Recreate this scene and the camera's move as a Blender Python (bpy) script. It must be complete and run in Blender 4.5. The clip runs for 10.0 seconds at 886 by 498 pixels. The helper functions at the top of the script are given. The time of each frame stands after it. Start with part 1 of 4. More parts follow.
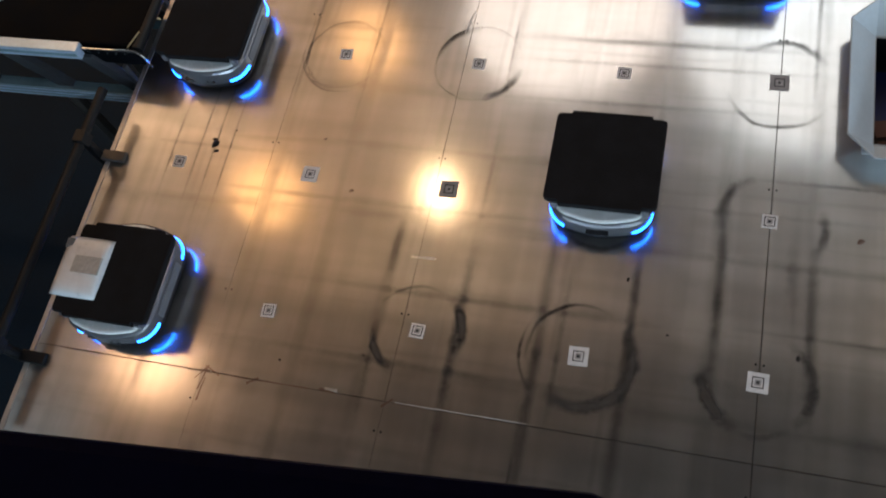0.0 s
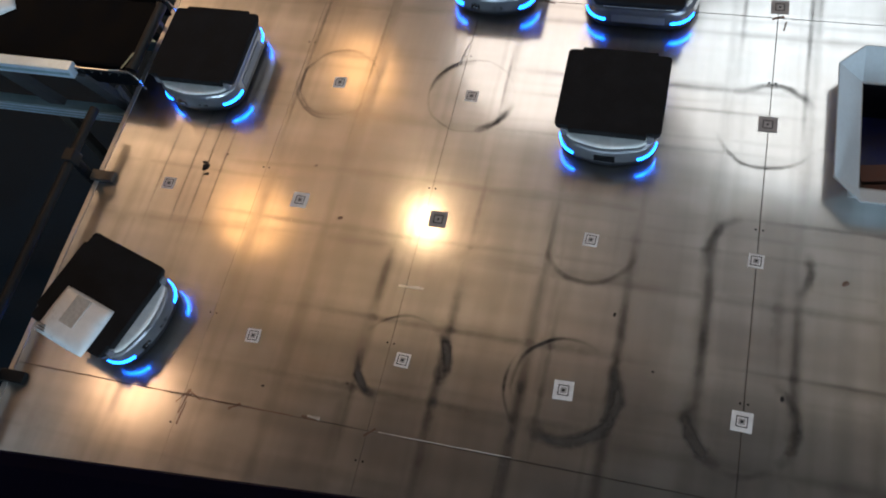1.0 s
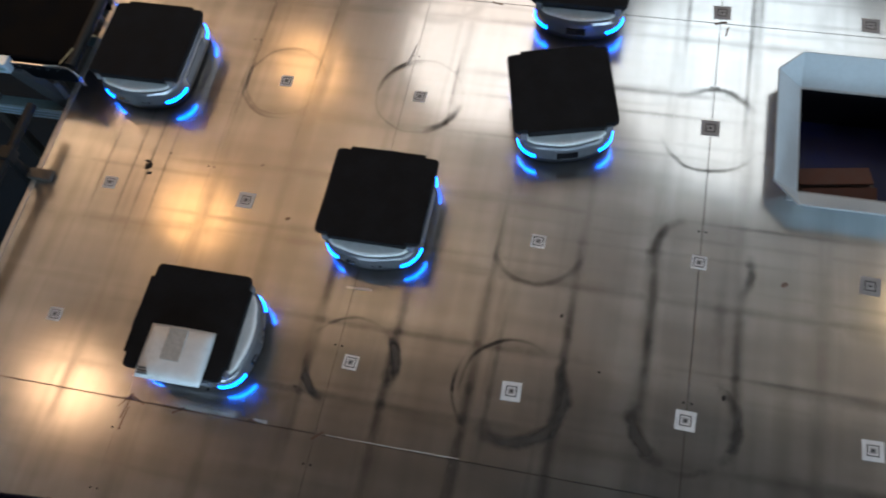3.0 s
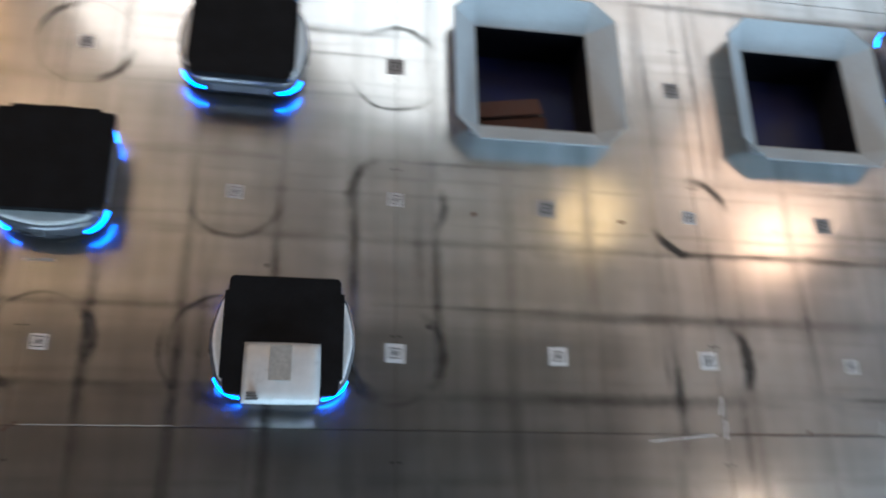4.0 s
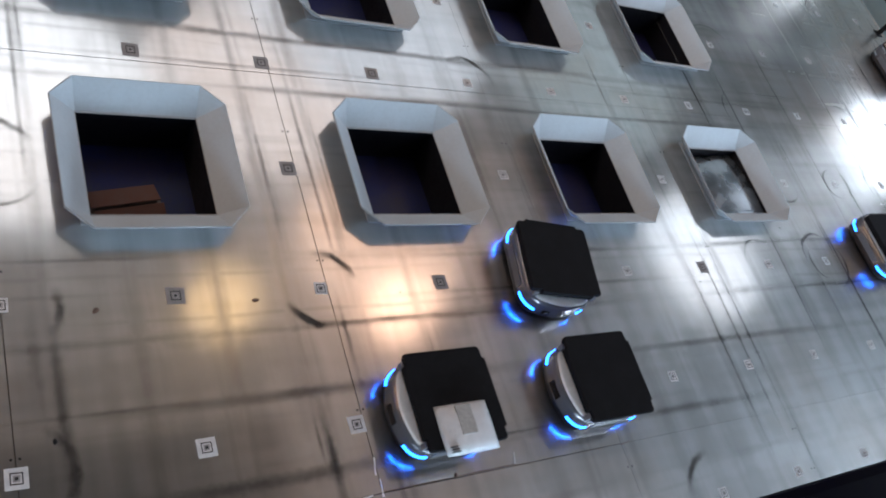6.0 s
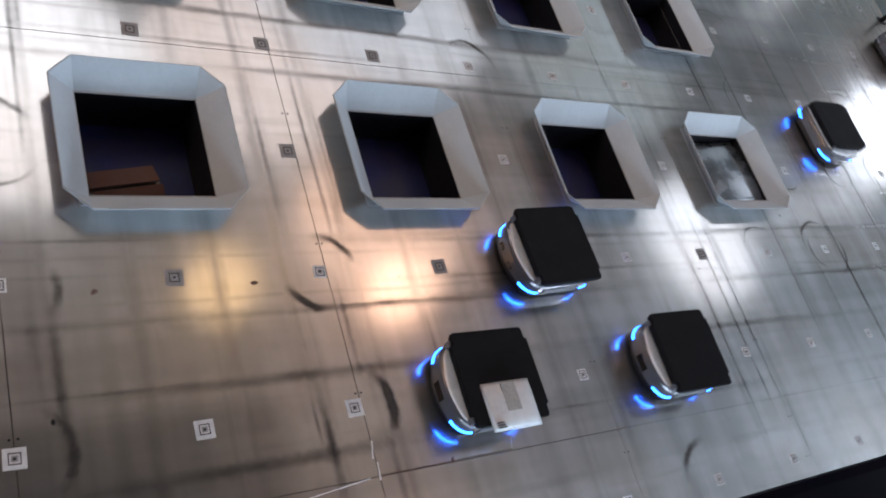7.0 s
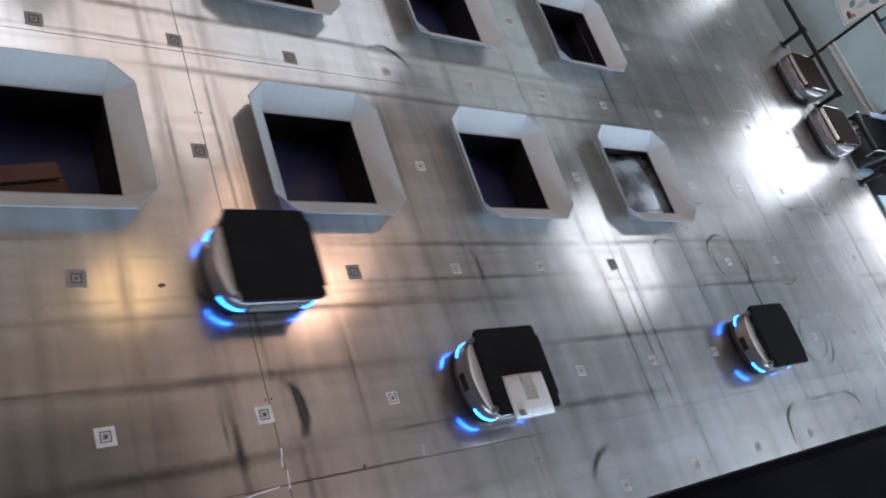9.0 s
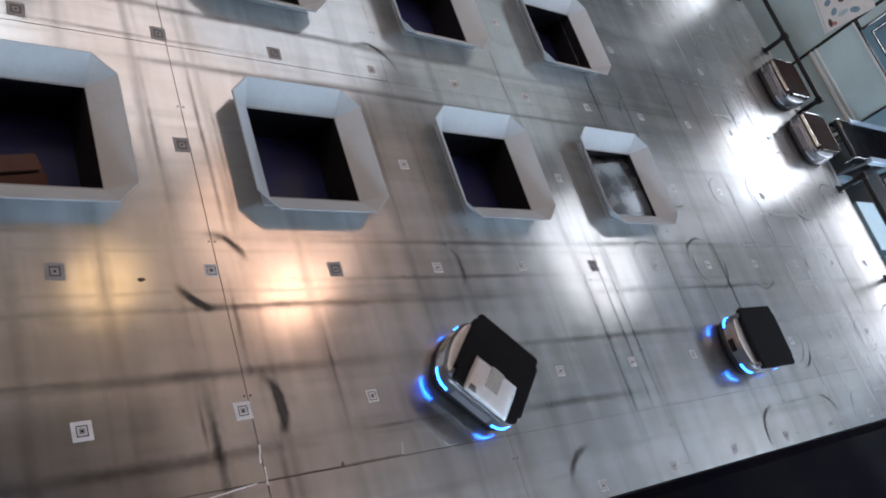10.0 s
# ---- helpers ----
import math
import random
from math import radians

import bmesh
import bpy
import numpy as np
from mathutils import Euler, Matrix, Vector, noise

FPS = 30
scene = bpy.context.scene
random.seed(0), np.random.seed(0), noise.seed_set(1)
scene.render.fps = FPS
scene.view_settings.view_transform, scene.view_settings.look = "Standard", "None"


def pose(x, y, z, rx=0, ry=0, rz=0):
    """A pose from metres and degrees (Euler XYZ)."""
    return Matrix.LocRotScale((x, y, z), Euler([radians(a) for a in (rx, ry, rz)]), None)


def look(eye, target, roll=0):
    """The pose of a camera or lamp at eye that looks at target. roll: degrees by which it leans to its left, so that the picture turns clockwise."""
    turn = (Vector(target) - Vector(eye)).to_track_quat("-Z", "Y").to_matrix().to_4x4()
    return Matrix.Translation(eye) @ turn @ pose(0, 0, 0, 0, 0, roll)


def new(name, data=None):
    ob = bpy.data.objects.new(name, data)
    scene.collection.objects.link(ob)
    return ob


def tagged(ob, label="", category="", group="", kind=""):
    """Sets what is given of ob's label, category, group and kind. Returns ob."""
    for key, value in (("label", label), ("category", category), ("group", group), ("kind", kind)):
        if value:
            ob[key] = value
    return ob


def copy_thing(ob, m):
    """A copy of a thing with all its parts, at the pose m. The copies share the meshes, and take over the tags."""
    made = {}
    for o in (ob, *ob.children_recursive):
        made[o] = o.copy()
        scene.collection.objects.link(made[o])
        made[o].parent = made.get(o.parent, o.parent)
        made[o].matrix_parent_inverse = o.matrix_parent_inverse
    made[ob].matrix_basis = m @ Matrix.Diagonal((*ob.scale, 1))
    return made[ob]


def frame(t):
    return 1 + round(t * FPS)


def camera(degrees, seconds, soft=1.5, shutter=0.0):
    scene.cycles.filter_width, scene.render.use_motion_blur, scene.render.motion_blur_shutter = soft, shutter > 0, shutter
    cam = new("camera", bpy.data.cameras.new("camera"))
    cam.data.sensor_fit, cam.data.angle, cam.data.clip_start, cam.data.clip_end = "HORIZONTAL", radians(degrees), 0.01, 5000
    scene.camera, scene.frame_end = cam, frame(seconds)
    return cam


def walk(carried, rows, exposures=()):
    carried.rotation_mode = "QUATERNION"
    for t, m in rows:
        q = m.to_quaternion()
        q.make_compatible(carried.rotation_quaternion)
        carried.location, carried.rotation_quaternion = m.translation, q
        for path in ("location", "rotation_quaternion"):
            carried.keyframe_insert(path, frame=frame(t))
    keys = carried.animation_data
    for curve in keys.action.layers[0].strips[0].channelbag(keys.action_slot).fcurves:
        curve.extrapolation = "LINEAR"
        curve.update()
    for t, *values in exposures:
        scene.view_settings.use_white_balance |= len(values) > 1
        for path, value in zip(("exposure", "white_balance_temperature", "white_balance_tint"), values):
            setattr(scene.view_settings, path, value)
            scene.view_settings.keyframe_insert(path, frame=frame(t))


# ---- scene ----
cam = camera(54.1, 10.0, 1.9, 0.5)
PATH = [
    (0, (2.045, -0.893, 2.978), (1.553, -0.151, 1.187), -23.7),
    (0.5, (2.026, -0.894, 2.983), (1.555, -0.104, 1.207), -20.3),
    (1, (2.031, -0.897, 2.98), (1.565, -0.085, 1.213), -18.7),
    (1.5, (2.032, -0.895, 2.989), (1.583, -0.063, 1.226), -16.9),
    (2, (2.023, -0.9, 2.983), (1.583, -0.066, 1.219), -16.1),
    (2.2, (2.023, -0.895, 2.983), (1.589, -0.066, 1.216), -15.8),
    (3.3, (2.013, -0.852, 2.996), (1.791, -0.026, 1.188), -6.5),
    (3.5, (1.988, -0.827, 3.009), (1.895, -0.012, 1.186), 0.3),
    (3.8, (2.011, -0.833, 2.968), (2.175, -0.03, 1.143), 15.1),
    (4, (2.018, -0.819, 2.992), (2.36, -0.071, 1.17), 25.5),
    (4.2, (2.002, -0.823, 2.98), (2.511, -0.107, 1.183), 33.9),
    (4.5, (1.954, -0.826, 2.947), (2.69, -0.149, 1.215), 42.9),
    (4.8, (1.961, -0.822, 2.931), (2.868, -0.16, 1.276), 46.7),
    (5, (2.017, -0.832, 2.982), (2.991, -0.148, 1.376), 46.6),
    (5.5, (2.011, -0.842, 2.966), (3.117, -0.055, 1.497), 44.3),
    (5.7, (2.013, -0.847, 2.963), (3.129, -0.049, 1.507), 43.8),
    (6.8, (2.014, -0.843, 2.951), (3.118, -0.071, 1.473), 44.7),
    (7, (2.013, -0.837, 2.955), (3.129, -0.076, 1.48), 45.4),
    (7.5, (2.013, -0.846, 2.959), (3.149, -0.085, 1.5), 45.8),
    (8, (2.01, -0.85, 2.953), (3.164, -0.077, 1.513), 45.9),
    (8.3, (2.006, -0.856, 2.939), (3.187, -0.082, 1.523), 46.0),
    (8.5, (1.997, -0.855, 2.96), (3.203, -0.096, 1.557), 47.0),
    (8.6, (1.999, -0.851, 2.957), (3.216, -0.101, 1.559), 47.4),
    (9, (2.021, -0.841, 2.935), (3.294, -0.12, 1.572), 49.8),
    (9.3, (2.02, -0.841, 2.941), (3.311, -0.13, 1.588), 50.5),
    (9.5, (2.019, -0.843, 2.937), (3.317, -0.136, 1.59), 50.9),
    (10, (2.019, -0.846, 2.936), (3.324, -0.138, 1.596), 51.4),
]
walk(cam, [(t, look(eye, target, roll)) for t, eye, target, roll in PATH],
     [(0, 0.05, 6900, 13), (2, 0.09, 6450, 9), (3.3, 0.14, 6440, 9), (4.2, 0.32, 6330, 9), (5.2, 0.25, 6400, 11), (6.8, 0.12, 6980, 21), (10, 0.12, 6980, 21)])

# ---------------------------------------------------------------- world and lights
P = 0.6                                     # spacing of the floor markers
world = bpy.data.worlds.new("hall_dim")
world.use_nodes = True
world.node_tree.nodes["Background"].inputs[0].default_value = (0.30, 0.34, 0.40, 1)
world.node_tree.nodes["Background"].inputs[1].default_value = 0.05
scene.world = world

WARM, COOL = (1.0, 0.50, 0.18), (0.72, 0.87, 1.0)
# bare warm bulbs, then four added fill lamps: x, y, z, radius, watts, colour
BULBS_AND_FILLS = [
    (-1.98, 2.59, 4.5, 0.36, 18, WARM), (-0.17, 2.80, 4.5, 0.17, 27, (1.0, 0.70, 0.40)), (-1.32, 4.56, 4.5, 0.36, 17, WARM),
    (-2.61, 0.66, 4.5, 0.36, 29, (1.0, 0.62, 0.36)), (4.94, 2.69, 4.5, 0.34, 9, (1.0, 0.70, 0.32)), (6.89, 2.48, 4.5, 0.34, 18, (1.0, 0.66, 0.46)),
    (6.20, -0.26, 4.5, 0.18, 13, (1.0, 0.78, 0.60)), (17.0, -2.0, 4.0, 0.30, 560, (0.62, 0.83, 1.0)), (13.5, -3.5, 3.4, 0.30, 215, COOL),
    (-5.0, 5.0, 4.6, 0.20, 200, (1.0, 0.63, 0.35)), (-4.6, -3.6, 3.0, 0.20, 330, (0.50, 0.80, 1.0)),
]
# wide light panels, shaded lamps and added fills that shine downwards only: x, y, z, radius, watts, colour
DOWNLIGHTS_AND_FILLS = [
    # the panels at x 7.8 and 11.5 are added fill
    (0.75, 5.13, 4.5, 1.10, 27, (1.0, 0.93, 0.88)), (3.34, 5.0, 4.5, 1.40, 41, (0.82, 0.93, 1.0)), (7.8, 7.0, 4.5, 1.80, 36, COOL), (11.5, 6.5, 4.5, 1.8, 17, (0.66, 0.90, 1.0)), (5.9, 5.5, 4.5, 1.30, 19, (1.0, 0.96, 0.94)), (12.2, 3.0, 4.5, 1.0, 28, COOL),
    # both added: a cool fill over the platform, a warm one widening a pool
    (9.6, -1.9, 4.9, 0.50, 95, (0.62, 0.81, 1.0)), (6.9, 3.3, 4.5, 1.0, 14, (1.0, 0.70, 0.52)),
]


def hall_or_fill_lamp(kind, x, y, z, r, watts, colour):
    lamp = bpy.data.lights.new("hall_or_fill_lamp", kind)
    lamp.energy, lamp.color = watts, colour
    if kind == "POINT":
        lamp.shadow_soft_size = r
    else:
        lamp.shape, lamp.size = "DISK", 2 * r
    new("hall_or_fill_lamp", lamp).matrix_world = pose(x, y, z)


for row in BULBS_AND_FILLS:
    hall_or_fill_lamp("POINT", *row)
for row in DOWNLIGHTS_AND_FILLS:
    hall_or_fill_lamp("AREA", *row)
# long cool fill added under the viewing platform, shining low over the floor
low_fill = bpy.data.lights.new("low_fill_light", "AREA")
low_fill.shape, low_fill.size, low_fill.size_y, low_fill.energy, low_fill.color = "RECTANGLE", 10.0, 0.5, 250, (0.58, 0.82, 1.0)
new("low_fill_light", low_fill).matrix_world = look((4.5, -3.6, 0.75), (4.5, 0.0, 0.15))
# the bright glazed end of the hall, past the short rail: daylight in two window openings
for y0, y1, z0, z1, watts in ((1.85, 2.78, 0.68, 1.06, 12), (-0.2, 1.45, 0.10, 0.66, 8), (4.05, 4.65, 0.56, 0.84, 4)):
    end_light = bpy.data.lights.new("end_window_light", "AREA")
    end_light.shape, end_light.size, end_light.size_y, end_light.energy, end_light.color = "RECTANGLE", y1 - y0, z1 - z0, watts, COOL
    new("end_window_light", end_light).matrix_world = look((10.72, (y0 + y1) / 2, (z0 + z1) / 2), (9.72, (y0 + y1) / 2, (z0 + z1) / 2))

# ---------------------------------------------------------------- materials
def material(name):
    m = bpy.data.materials.new(name)
    m.use_nodes = True
    return m, m.node_tree, m.node_tree.nodes["Principled BSDF"]


def node(tree, kind, **settings):
    n = tree.nodes.new(kind)
    for key, value in settings.items():
        if key == "op":
            n.operation = value
        elif key == "scale":
            n.inputs["Scale"].default_value = value
        elif key == "detail":
            n.inputs["Detail"].default_value = value
        elif key == "rough":
            n.inputs["Roughness"].default_value = value
    return n


def calc(tree, op, a, b=None, clamp=False):
    n = tree.nodes.new("ShaderNodeMath")
    n.operation, n.use_clamp = op, clamp
    for i, v in enumerate((a, b)):
        if v is None:
            continue
        if isinstance(v, (int, float)):
            n.inputs[i].default_value = v
        else:
            tree.links.new(v, n.inputs[i])
    return n.outputs[0]


def ramp(tree, value, lo, hi, a=0.0, b=1.0):
    n = tree.nodes.new("ShaderNodeMapRange")
    n.interpolation_type = "SMOOTHSTEP"
    tree.links.new(value, n.inputs[0])
    for i, v in zip((1, 2, 3, 4), (lo, hi, a, b)):
        n.inputs[i].default_value = v
    return n.outputs[0]


def stretched(tree, sx, sy, sz):
    co = tree.nodes.new("ShaderNodeTexCoord")
    mp = tree.nodes.new("ShaderNodeMapping")
    mp.inputs["Scale"].default_value = (sx, sy, sz)
    tree.links.new(co.outputs["Object"], mp.inputs[0])
    return mp.outputs[0]


def noise_of(tree, vec, scale, detail=4.0):
    n = node(tree, "ShaderNodeTexNoise", scale=scale, detail=detail)
    tree.links.new(vec, n.inputs["Vector"])
    return n.outputs["Fac"]


def mixed(tree, fac, a, b):
    n = tree.nodes.new("ShaderNodeMix")
    n.data_type = "RGBA"
    if isinstance(fac, (int, float)):
        n.inputs[0].default_value = fac
    else:
        tree.links.new(fac, n.inputs[0])
    for sock, v in ((n.inputs[6], a), (n.inputs[7], b)):
        if isinstance(v, tuple):
            sock.default_value = (*v, 1)
        else:
            tree.links.new(v, sock)
    return n.outputs[2]


def bump(tree, bsdf, height, strength, distance):
    n = tree.nodes.new("ShaderNodeBump")
    n.inputs["Strength"].default_value, n.inputs["Distance"].default_value = strength, distance
    tree.links.new(height, n.inputs["Height"])
    tree.links.new(n.outputs[0], bsdf.inputs["Normal"])
    return n.outputs[0]


def simple(name, colour, rough=0.5, metal=0.0, vary=0.12, scale=9.0, relief=0.0, grain=60.0, gloss=0.5):
    """Paint, rubber, plastic or metal with stains and grain."""
    m, tree, bsdf = material(name)
    vec = stretched(tree, 1, 1, 1)
    big, fine = noise_of(tree, vec, scale, 3), noise_of(tree, vec, grain, 3)
    both = calc(tree, "ADD", calc(tree, "MULTIPLY", big, 0.65), calc(tree, "MULTIPLY", fine, 0.35))
    lo, hi = tuple(c * (1 - vary) for c in colour), tuple(min(1, c * (1 + vary)) for c in colour)
    tree.links.new(mixed(tree, ramp(tree, both, 0.3, 0.7), lo, hi), bsdf.inputs["Base Color"])
    tree.links.new(ramp(tree, both, 0.3, 0.7, rough * 0.8, min(1, rough * 1.2)), bsdf.inputs["Roughness"])
    bsdf.inputs["Metallic"].default_value = metal
    bsdf.inputs["Specular IOR Level"].default_value = gloss
    if relief:
        bump(tree, bsdf, both, relief, 0.002)
    return m


def glowing(name, colour, strength):
    m, tree, bsdf = material(name)
    bsdf.inputs["Base Color"].default_value = (0.05, 0.1, 0.3, 1)
    bsdf.inputs["Emission Color"].default_value = (*colour, 1)
    bsdf.inputs["Emission Strength"].default_value = strength
    return m


def floor_steel():
    """Rolled steel sheet with rubber tracks on the driving lanes and turning rings round the markers."""
    m, tree, bsdf = material("floor_steel")
    link = tree.links.new
    co = tree.nodes.new("ShaderNodeTexCoord").outputs["Object"]
    sep = tree.nodes.new("ShaderNodeSeparateXYZ")
    link(co, sep.inputs[0])
    # slow wander of the tracks
    warp = noise_of(tree, stretched(tree, 1, 1, 1), 1.3, 2)
    wx = calc(tree, "ADD", sep.outputs[0], calc(tree, "MULTIPLY", calc(tree, "SUBTRACT", warp, 0.5), 0.05))
    warp2 = noise_of(tree, stretched(tree, 1, 1, 1), 1.7, 2)
    wy = calc(tree, "ADD", sep.outputs[1], calc(tree, "MULTIPLY", calc(tree, "SUBTRACT", warp2, 0.5), 0.05))

    def to_lane(v):
        f = calc(tree, "FRACT", calc(tree, "ADD", calc(tree, "DIVIDE", v, P), 0.5))
        return calc(tree, "MULTIPLY", calc(tree, "ABSOLUTE", calc(tree, "SUBTRACT", f, 0.5)), P)

    def cell(v):
        return calc(tree, "FLOOR", calc(tree, "ADD", calc(tree, "DIVIDE", v, P), 0.5))

    lx, ly = to_lane(wx), to_lane(wy)
    cells = tree.nodes.new("ShaderNodeCombineXYZ")
    link(cell(sep.outputs[0]), cells.inputs[0])
    link(cell(sep.outputs[1]), cells.inputs[1])
    rnd = tree.nodes.new("ShaderNodeTexWhiteNoise")
    link(cells.outputs[0], rnd.inputs["Vector"])
    rsep = tree.nodes.new("ShaderNodeSeparateColor")
    link(rnd.outputs["Color"], rsep.inputs[0])

    def line(dist, at, half):
        d = calc(tree, "ABSOLUTE", calc(tree, "SUBTRACT", dist, at))
        return ramp(tree, d, half * 0.10, half, 1.0, 0.0)

    along_y = noise_of(tree, stretched(tree, 7, 0.8, 1), 1.6, 5)
    along_x = noise_of(tree, stretched(tree, 0.8, 7, 1), 1.6, 5)
    blotch = noise_of(tree, stretched(tree, 1, 1, 1), 3.2, 6)
    fine = noise_of(tree, stretched(tree, 1, 1, 1), 30.0, 5)
    tx = calc(tree, "MULTIPLY", calc(tree, "MAXIMUM", line(lx, 0.158, 0.044), calc(tree, "MULTIPLY", line(lx, 0.100, 0.018), 0.45)), ramp(tree, along_y, 0.33, 0.66))
    ty = calc(tree, "MULTIPLY", calc(tree, "MAXIMUM", line(ly, 0.158, 0.038), calc(tree, "MULTIPLY", line(ly, 0.09, 0.016), 0.5)), ramp(tree, along_x, 0.36, 0.68))
    row_far = calc(tree, "ABSOLUTE", calc(tree, "SUBTRACT", calc(tree, "ABSOLUTE", calc(tree, "SUBTRACT", cell(sep.outputs[1]), 2.0)), 1.0))
    ty = calc(tree, "MULTIPLY", ty, ramp(tree, row_far, 0.4, 0.6, 1.20, 0.75))
    col_far = calc(tree, "ABSOLUTE", calc(tree, "SUBTRACT", calc(tree, "ABSOLUTE", calc(tree, "SUBTRACT", cell(sep.outputs[0]), 4.5)), 1.5))
    tx = calc(tree, "MULTIPLY", tx, ramp(tree, col_far, 0.4, 0.6, 1.15, 0.75))
    rad = calc(tree, "SQRT", calc(tree, "ADD", calc(tree, "POWER", lx, 2.0), calc(tree, "POWER", ly, 2.0)))
    ring = calc(tree, "MULTIPLY", line(rad, 0.190, 0.036), ramp(tree, blotch, 0.30, 0.64))
    ring = calc(tree, "MULTIPLY", ring, ramp(tree, rsep.outputs[0], 0.45, 0.9, 0.0, 0.22))
    tracks = calc(tree, "MAXIMUM", calc(tree, "MULTIPLY", tx, 0.34), calc(tree, "MULTIPLY", ty, 0.30))
    tracks = calc(tree, "MAXIMUM", tracks, calc(tree, "MULTIPLY", ring, 0.84))
    tracks = calc(tree, "MULTIPLY", tracks, ramp(tree, fine, 0.25, 0.6, 0.82, 1.0), clamp=True)
    # steel under it
    grain = noise_of(tree, stretched(tree, 26, 1.0, 1), 1.5, 4)
    cloud = noise_of(tree, stretched(tree, 1, 1, 1), 0.9, 6)
    tone = mixed(tree, ramp(tree, cloud, 0.3, 0.7), (0.58, 0.57, 0.555), (0.73, 0.72, 0.705))
    tone = mixed(tree, ramp(tree, grain, 0.35, 0.65, 0.0, 0.09), tone, (0.40, 0.39, 0.38))
    band_x = noise_of(tree, stretched(tree, 0.30, 4.0, 1), 1.3, 2)
    band_y = noise_of(tree, stretched(tree, 4.0, 0.30, 1), 1.3, 2)
    bands = calc(tree, "MULTIPLY", calc(tree, "ADD", band_x, band_y), 0.5)
    tone = mixed(tree, ramp(tree, bands, 0.38, 0.60, 0.24, 0.0), tone, (0.34, 0.33, 0.32))
    oil = noise_of(tree, stretched(tree, 0.8, 1.2, 1), 1.1, 5)
    tone = mixed(tree, ramp(tree, oil, 0.42, 0.66, 0.0, 0.45), tone, (0.52, 0.44, 0.38))
    tone = mixed(tree, tracks, tone, (0.060, 0.052, 0.047))
    link(tone, bsdf.inputs["Base Color"])
    bsdf.inputs["Metallic"].default_value = 0.97
    rough = calc(tree, "ADD", ramp(tree, cloud, 0.3, 0.7, 0.10, 0.145), ramp(tree, grain, 0.35, 0.65, -0.005, 0.015))
    rough = calc(tree, "ADD", rough, calc(tree, "MULTIPLY", tracks, 0.25))
    worn = ramp(tree, sep.outputs[0], 6.3, 9.2)
    rough = calc(tree, "ADD", rough, calc(tree, "MULTIPLY", worn, 0.15))
    link(rough, bsdf.inputs["Roughness"])
    wave = noise_of(tree, stretched(tree, 1, 1, 1), 2.2, 0)
    height = calc(tree, "MULTIPLY", wave, 0.0012)
    normal = bump(tree, bsdf, height, 1.0, 1.0)
    # worn, hazy share of the sheet
    haze = tree.nodes.new("ShaderNodeBsdfPrincipled")
    link(tone, haze.inputs["Base Color"])
    haze.inputs["Metallic"].default_value = 0.98
    haze.inputs["Roughness"].default_value = 0.36
    link(normal, haze.inputs["Normal"])
    mix = tree.nodes.new("ShaderNodeMixShader")
    link(calc(tree, "ADD", ramp(tree, blotch, 0.3, 0.7, 0.285, 0.36), calc(tree, "ADD", ramp(tree, bands, 0.40, 0.60, 0.0, 0.12), calc(tree, "MULTIPLY", worn, 0.18))), mix.inputs[0])
    link(bsdf.outputs[0], mix.inputs[1])
    link(haze.outputs[0], mix.inputs[2])
    link(mix.outputs[0], tree.nodes["Material Output"].inputs["Surface"])
    return m


def tyre_rubber():
    """Thin film of black rubber left by wheels: frayed at its edges, patchy along its length."""
    m, tree, bsdf = material("tyre_rubber")
    link = tree.links.new
    across = tree.nodes.new("ShaderNodeUVMap")
    across.uv_map = "across"
    wear = tree.nodes.new("ShaderNodeUVMap")
    wear.uv_map = "wear"
    sa, sw = tree.nodes.new("ShaderNodeSeparateXYZ"), tree.nodes.new("ShaderNodeSeparateXYZ")
    link(across.outputs[0], sa.inputs[0])
    link(wear.outputs[0], sw.inputs[0])
    co = stretched(tree, 1, 1, 1)
    patchy, fray, dust = noise_of(tree, co, 6.0, 4), noise_of(tree, co, 28.0, 4), noise_of(tree, co, 90.0, 3)
    edge = calc(tree, "ADD", calc(tree, "ABSOLUTE", sa.outputs[0]), calc(tree, "MULTIPLY", calc(tree, "SUBTRACT", fray, 0.5), 0.85))
    cover = calc(tree, "MULTIPLY", ramp(tree, edge, 0.0, 1.0, 1.0, 0.0), ramp(tree, patchy, 0.34, 0.62, 0.52, 1.0))
    cover = calc(tree, "MULTIPLY", cover, ramp(tree, dust, 0.30, 0.62, 0.72, 1.0))
    link(calc(tree, "MULTIPLY", cover, sw.outputs[0], clamp=True), bsdf.inputs["Alpha"])
    link(mixed(tree, fray, (0.034, 0.030, 0.028), (0.085, 0.075, 0.068)), bsdf.inputs["Base Color"])
    bsdf.inputs["Roughness"].default_value = 0.55
    bsdf.inputs["Specular IOR Level"].default_value = 0.25
    return m


STEEL = floor_steel()
TYRE = tyre_rubber()
EDGE_ALU = simple("edge_aluminium", (0.52, 0.50, 0.48), 0.5, 0.8, 0.15, 6)
CHUTE_PAINT = simple("chute_paint", (0.48, 0.545, 0.60), 0.48, 0.0, 0.07, 5, 0.03)
CHUTE_EDGE = simple("chute_edge", (0.36, 0.38, 0.40), 0.6, 0.0, 0.10, 8, 0, 60, 0.2)
# shaft shade put into the colours: near-black walls, blue glow on the bottom
SHAFT_SHADE = simple("shaft_shade", (0.0015, 0.002, 0.006), 0.6, 0.0, 0.3, 4)
SHAFT_BLUE_GLOW = simple("shaft_blue_glow", (0.001, 0.005, 0.062), 0.6, 0.0, 0.4, 5)
SLIDE = simple("slide_sheet", (0.36, 0.38, 0.40), 0.27, 0.95, 0.45, 5, 0, 12)
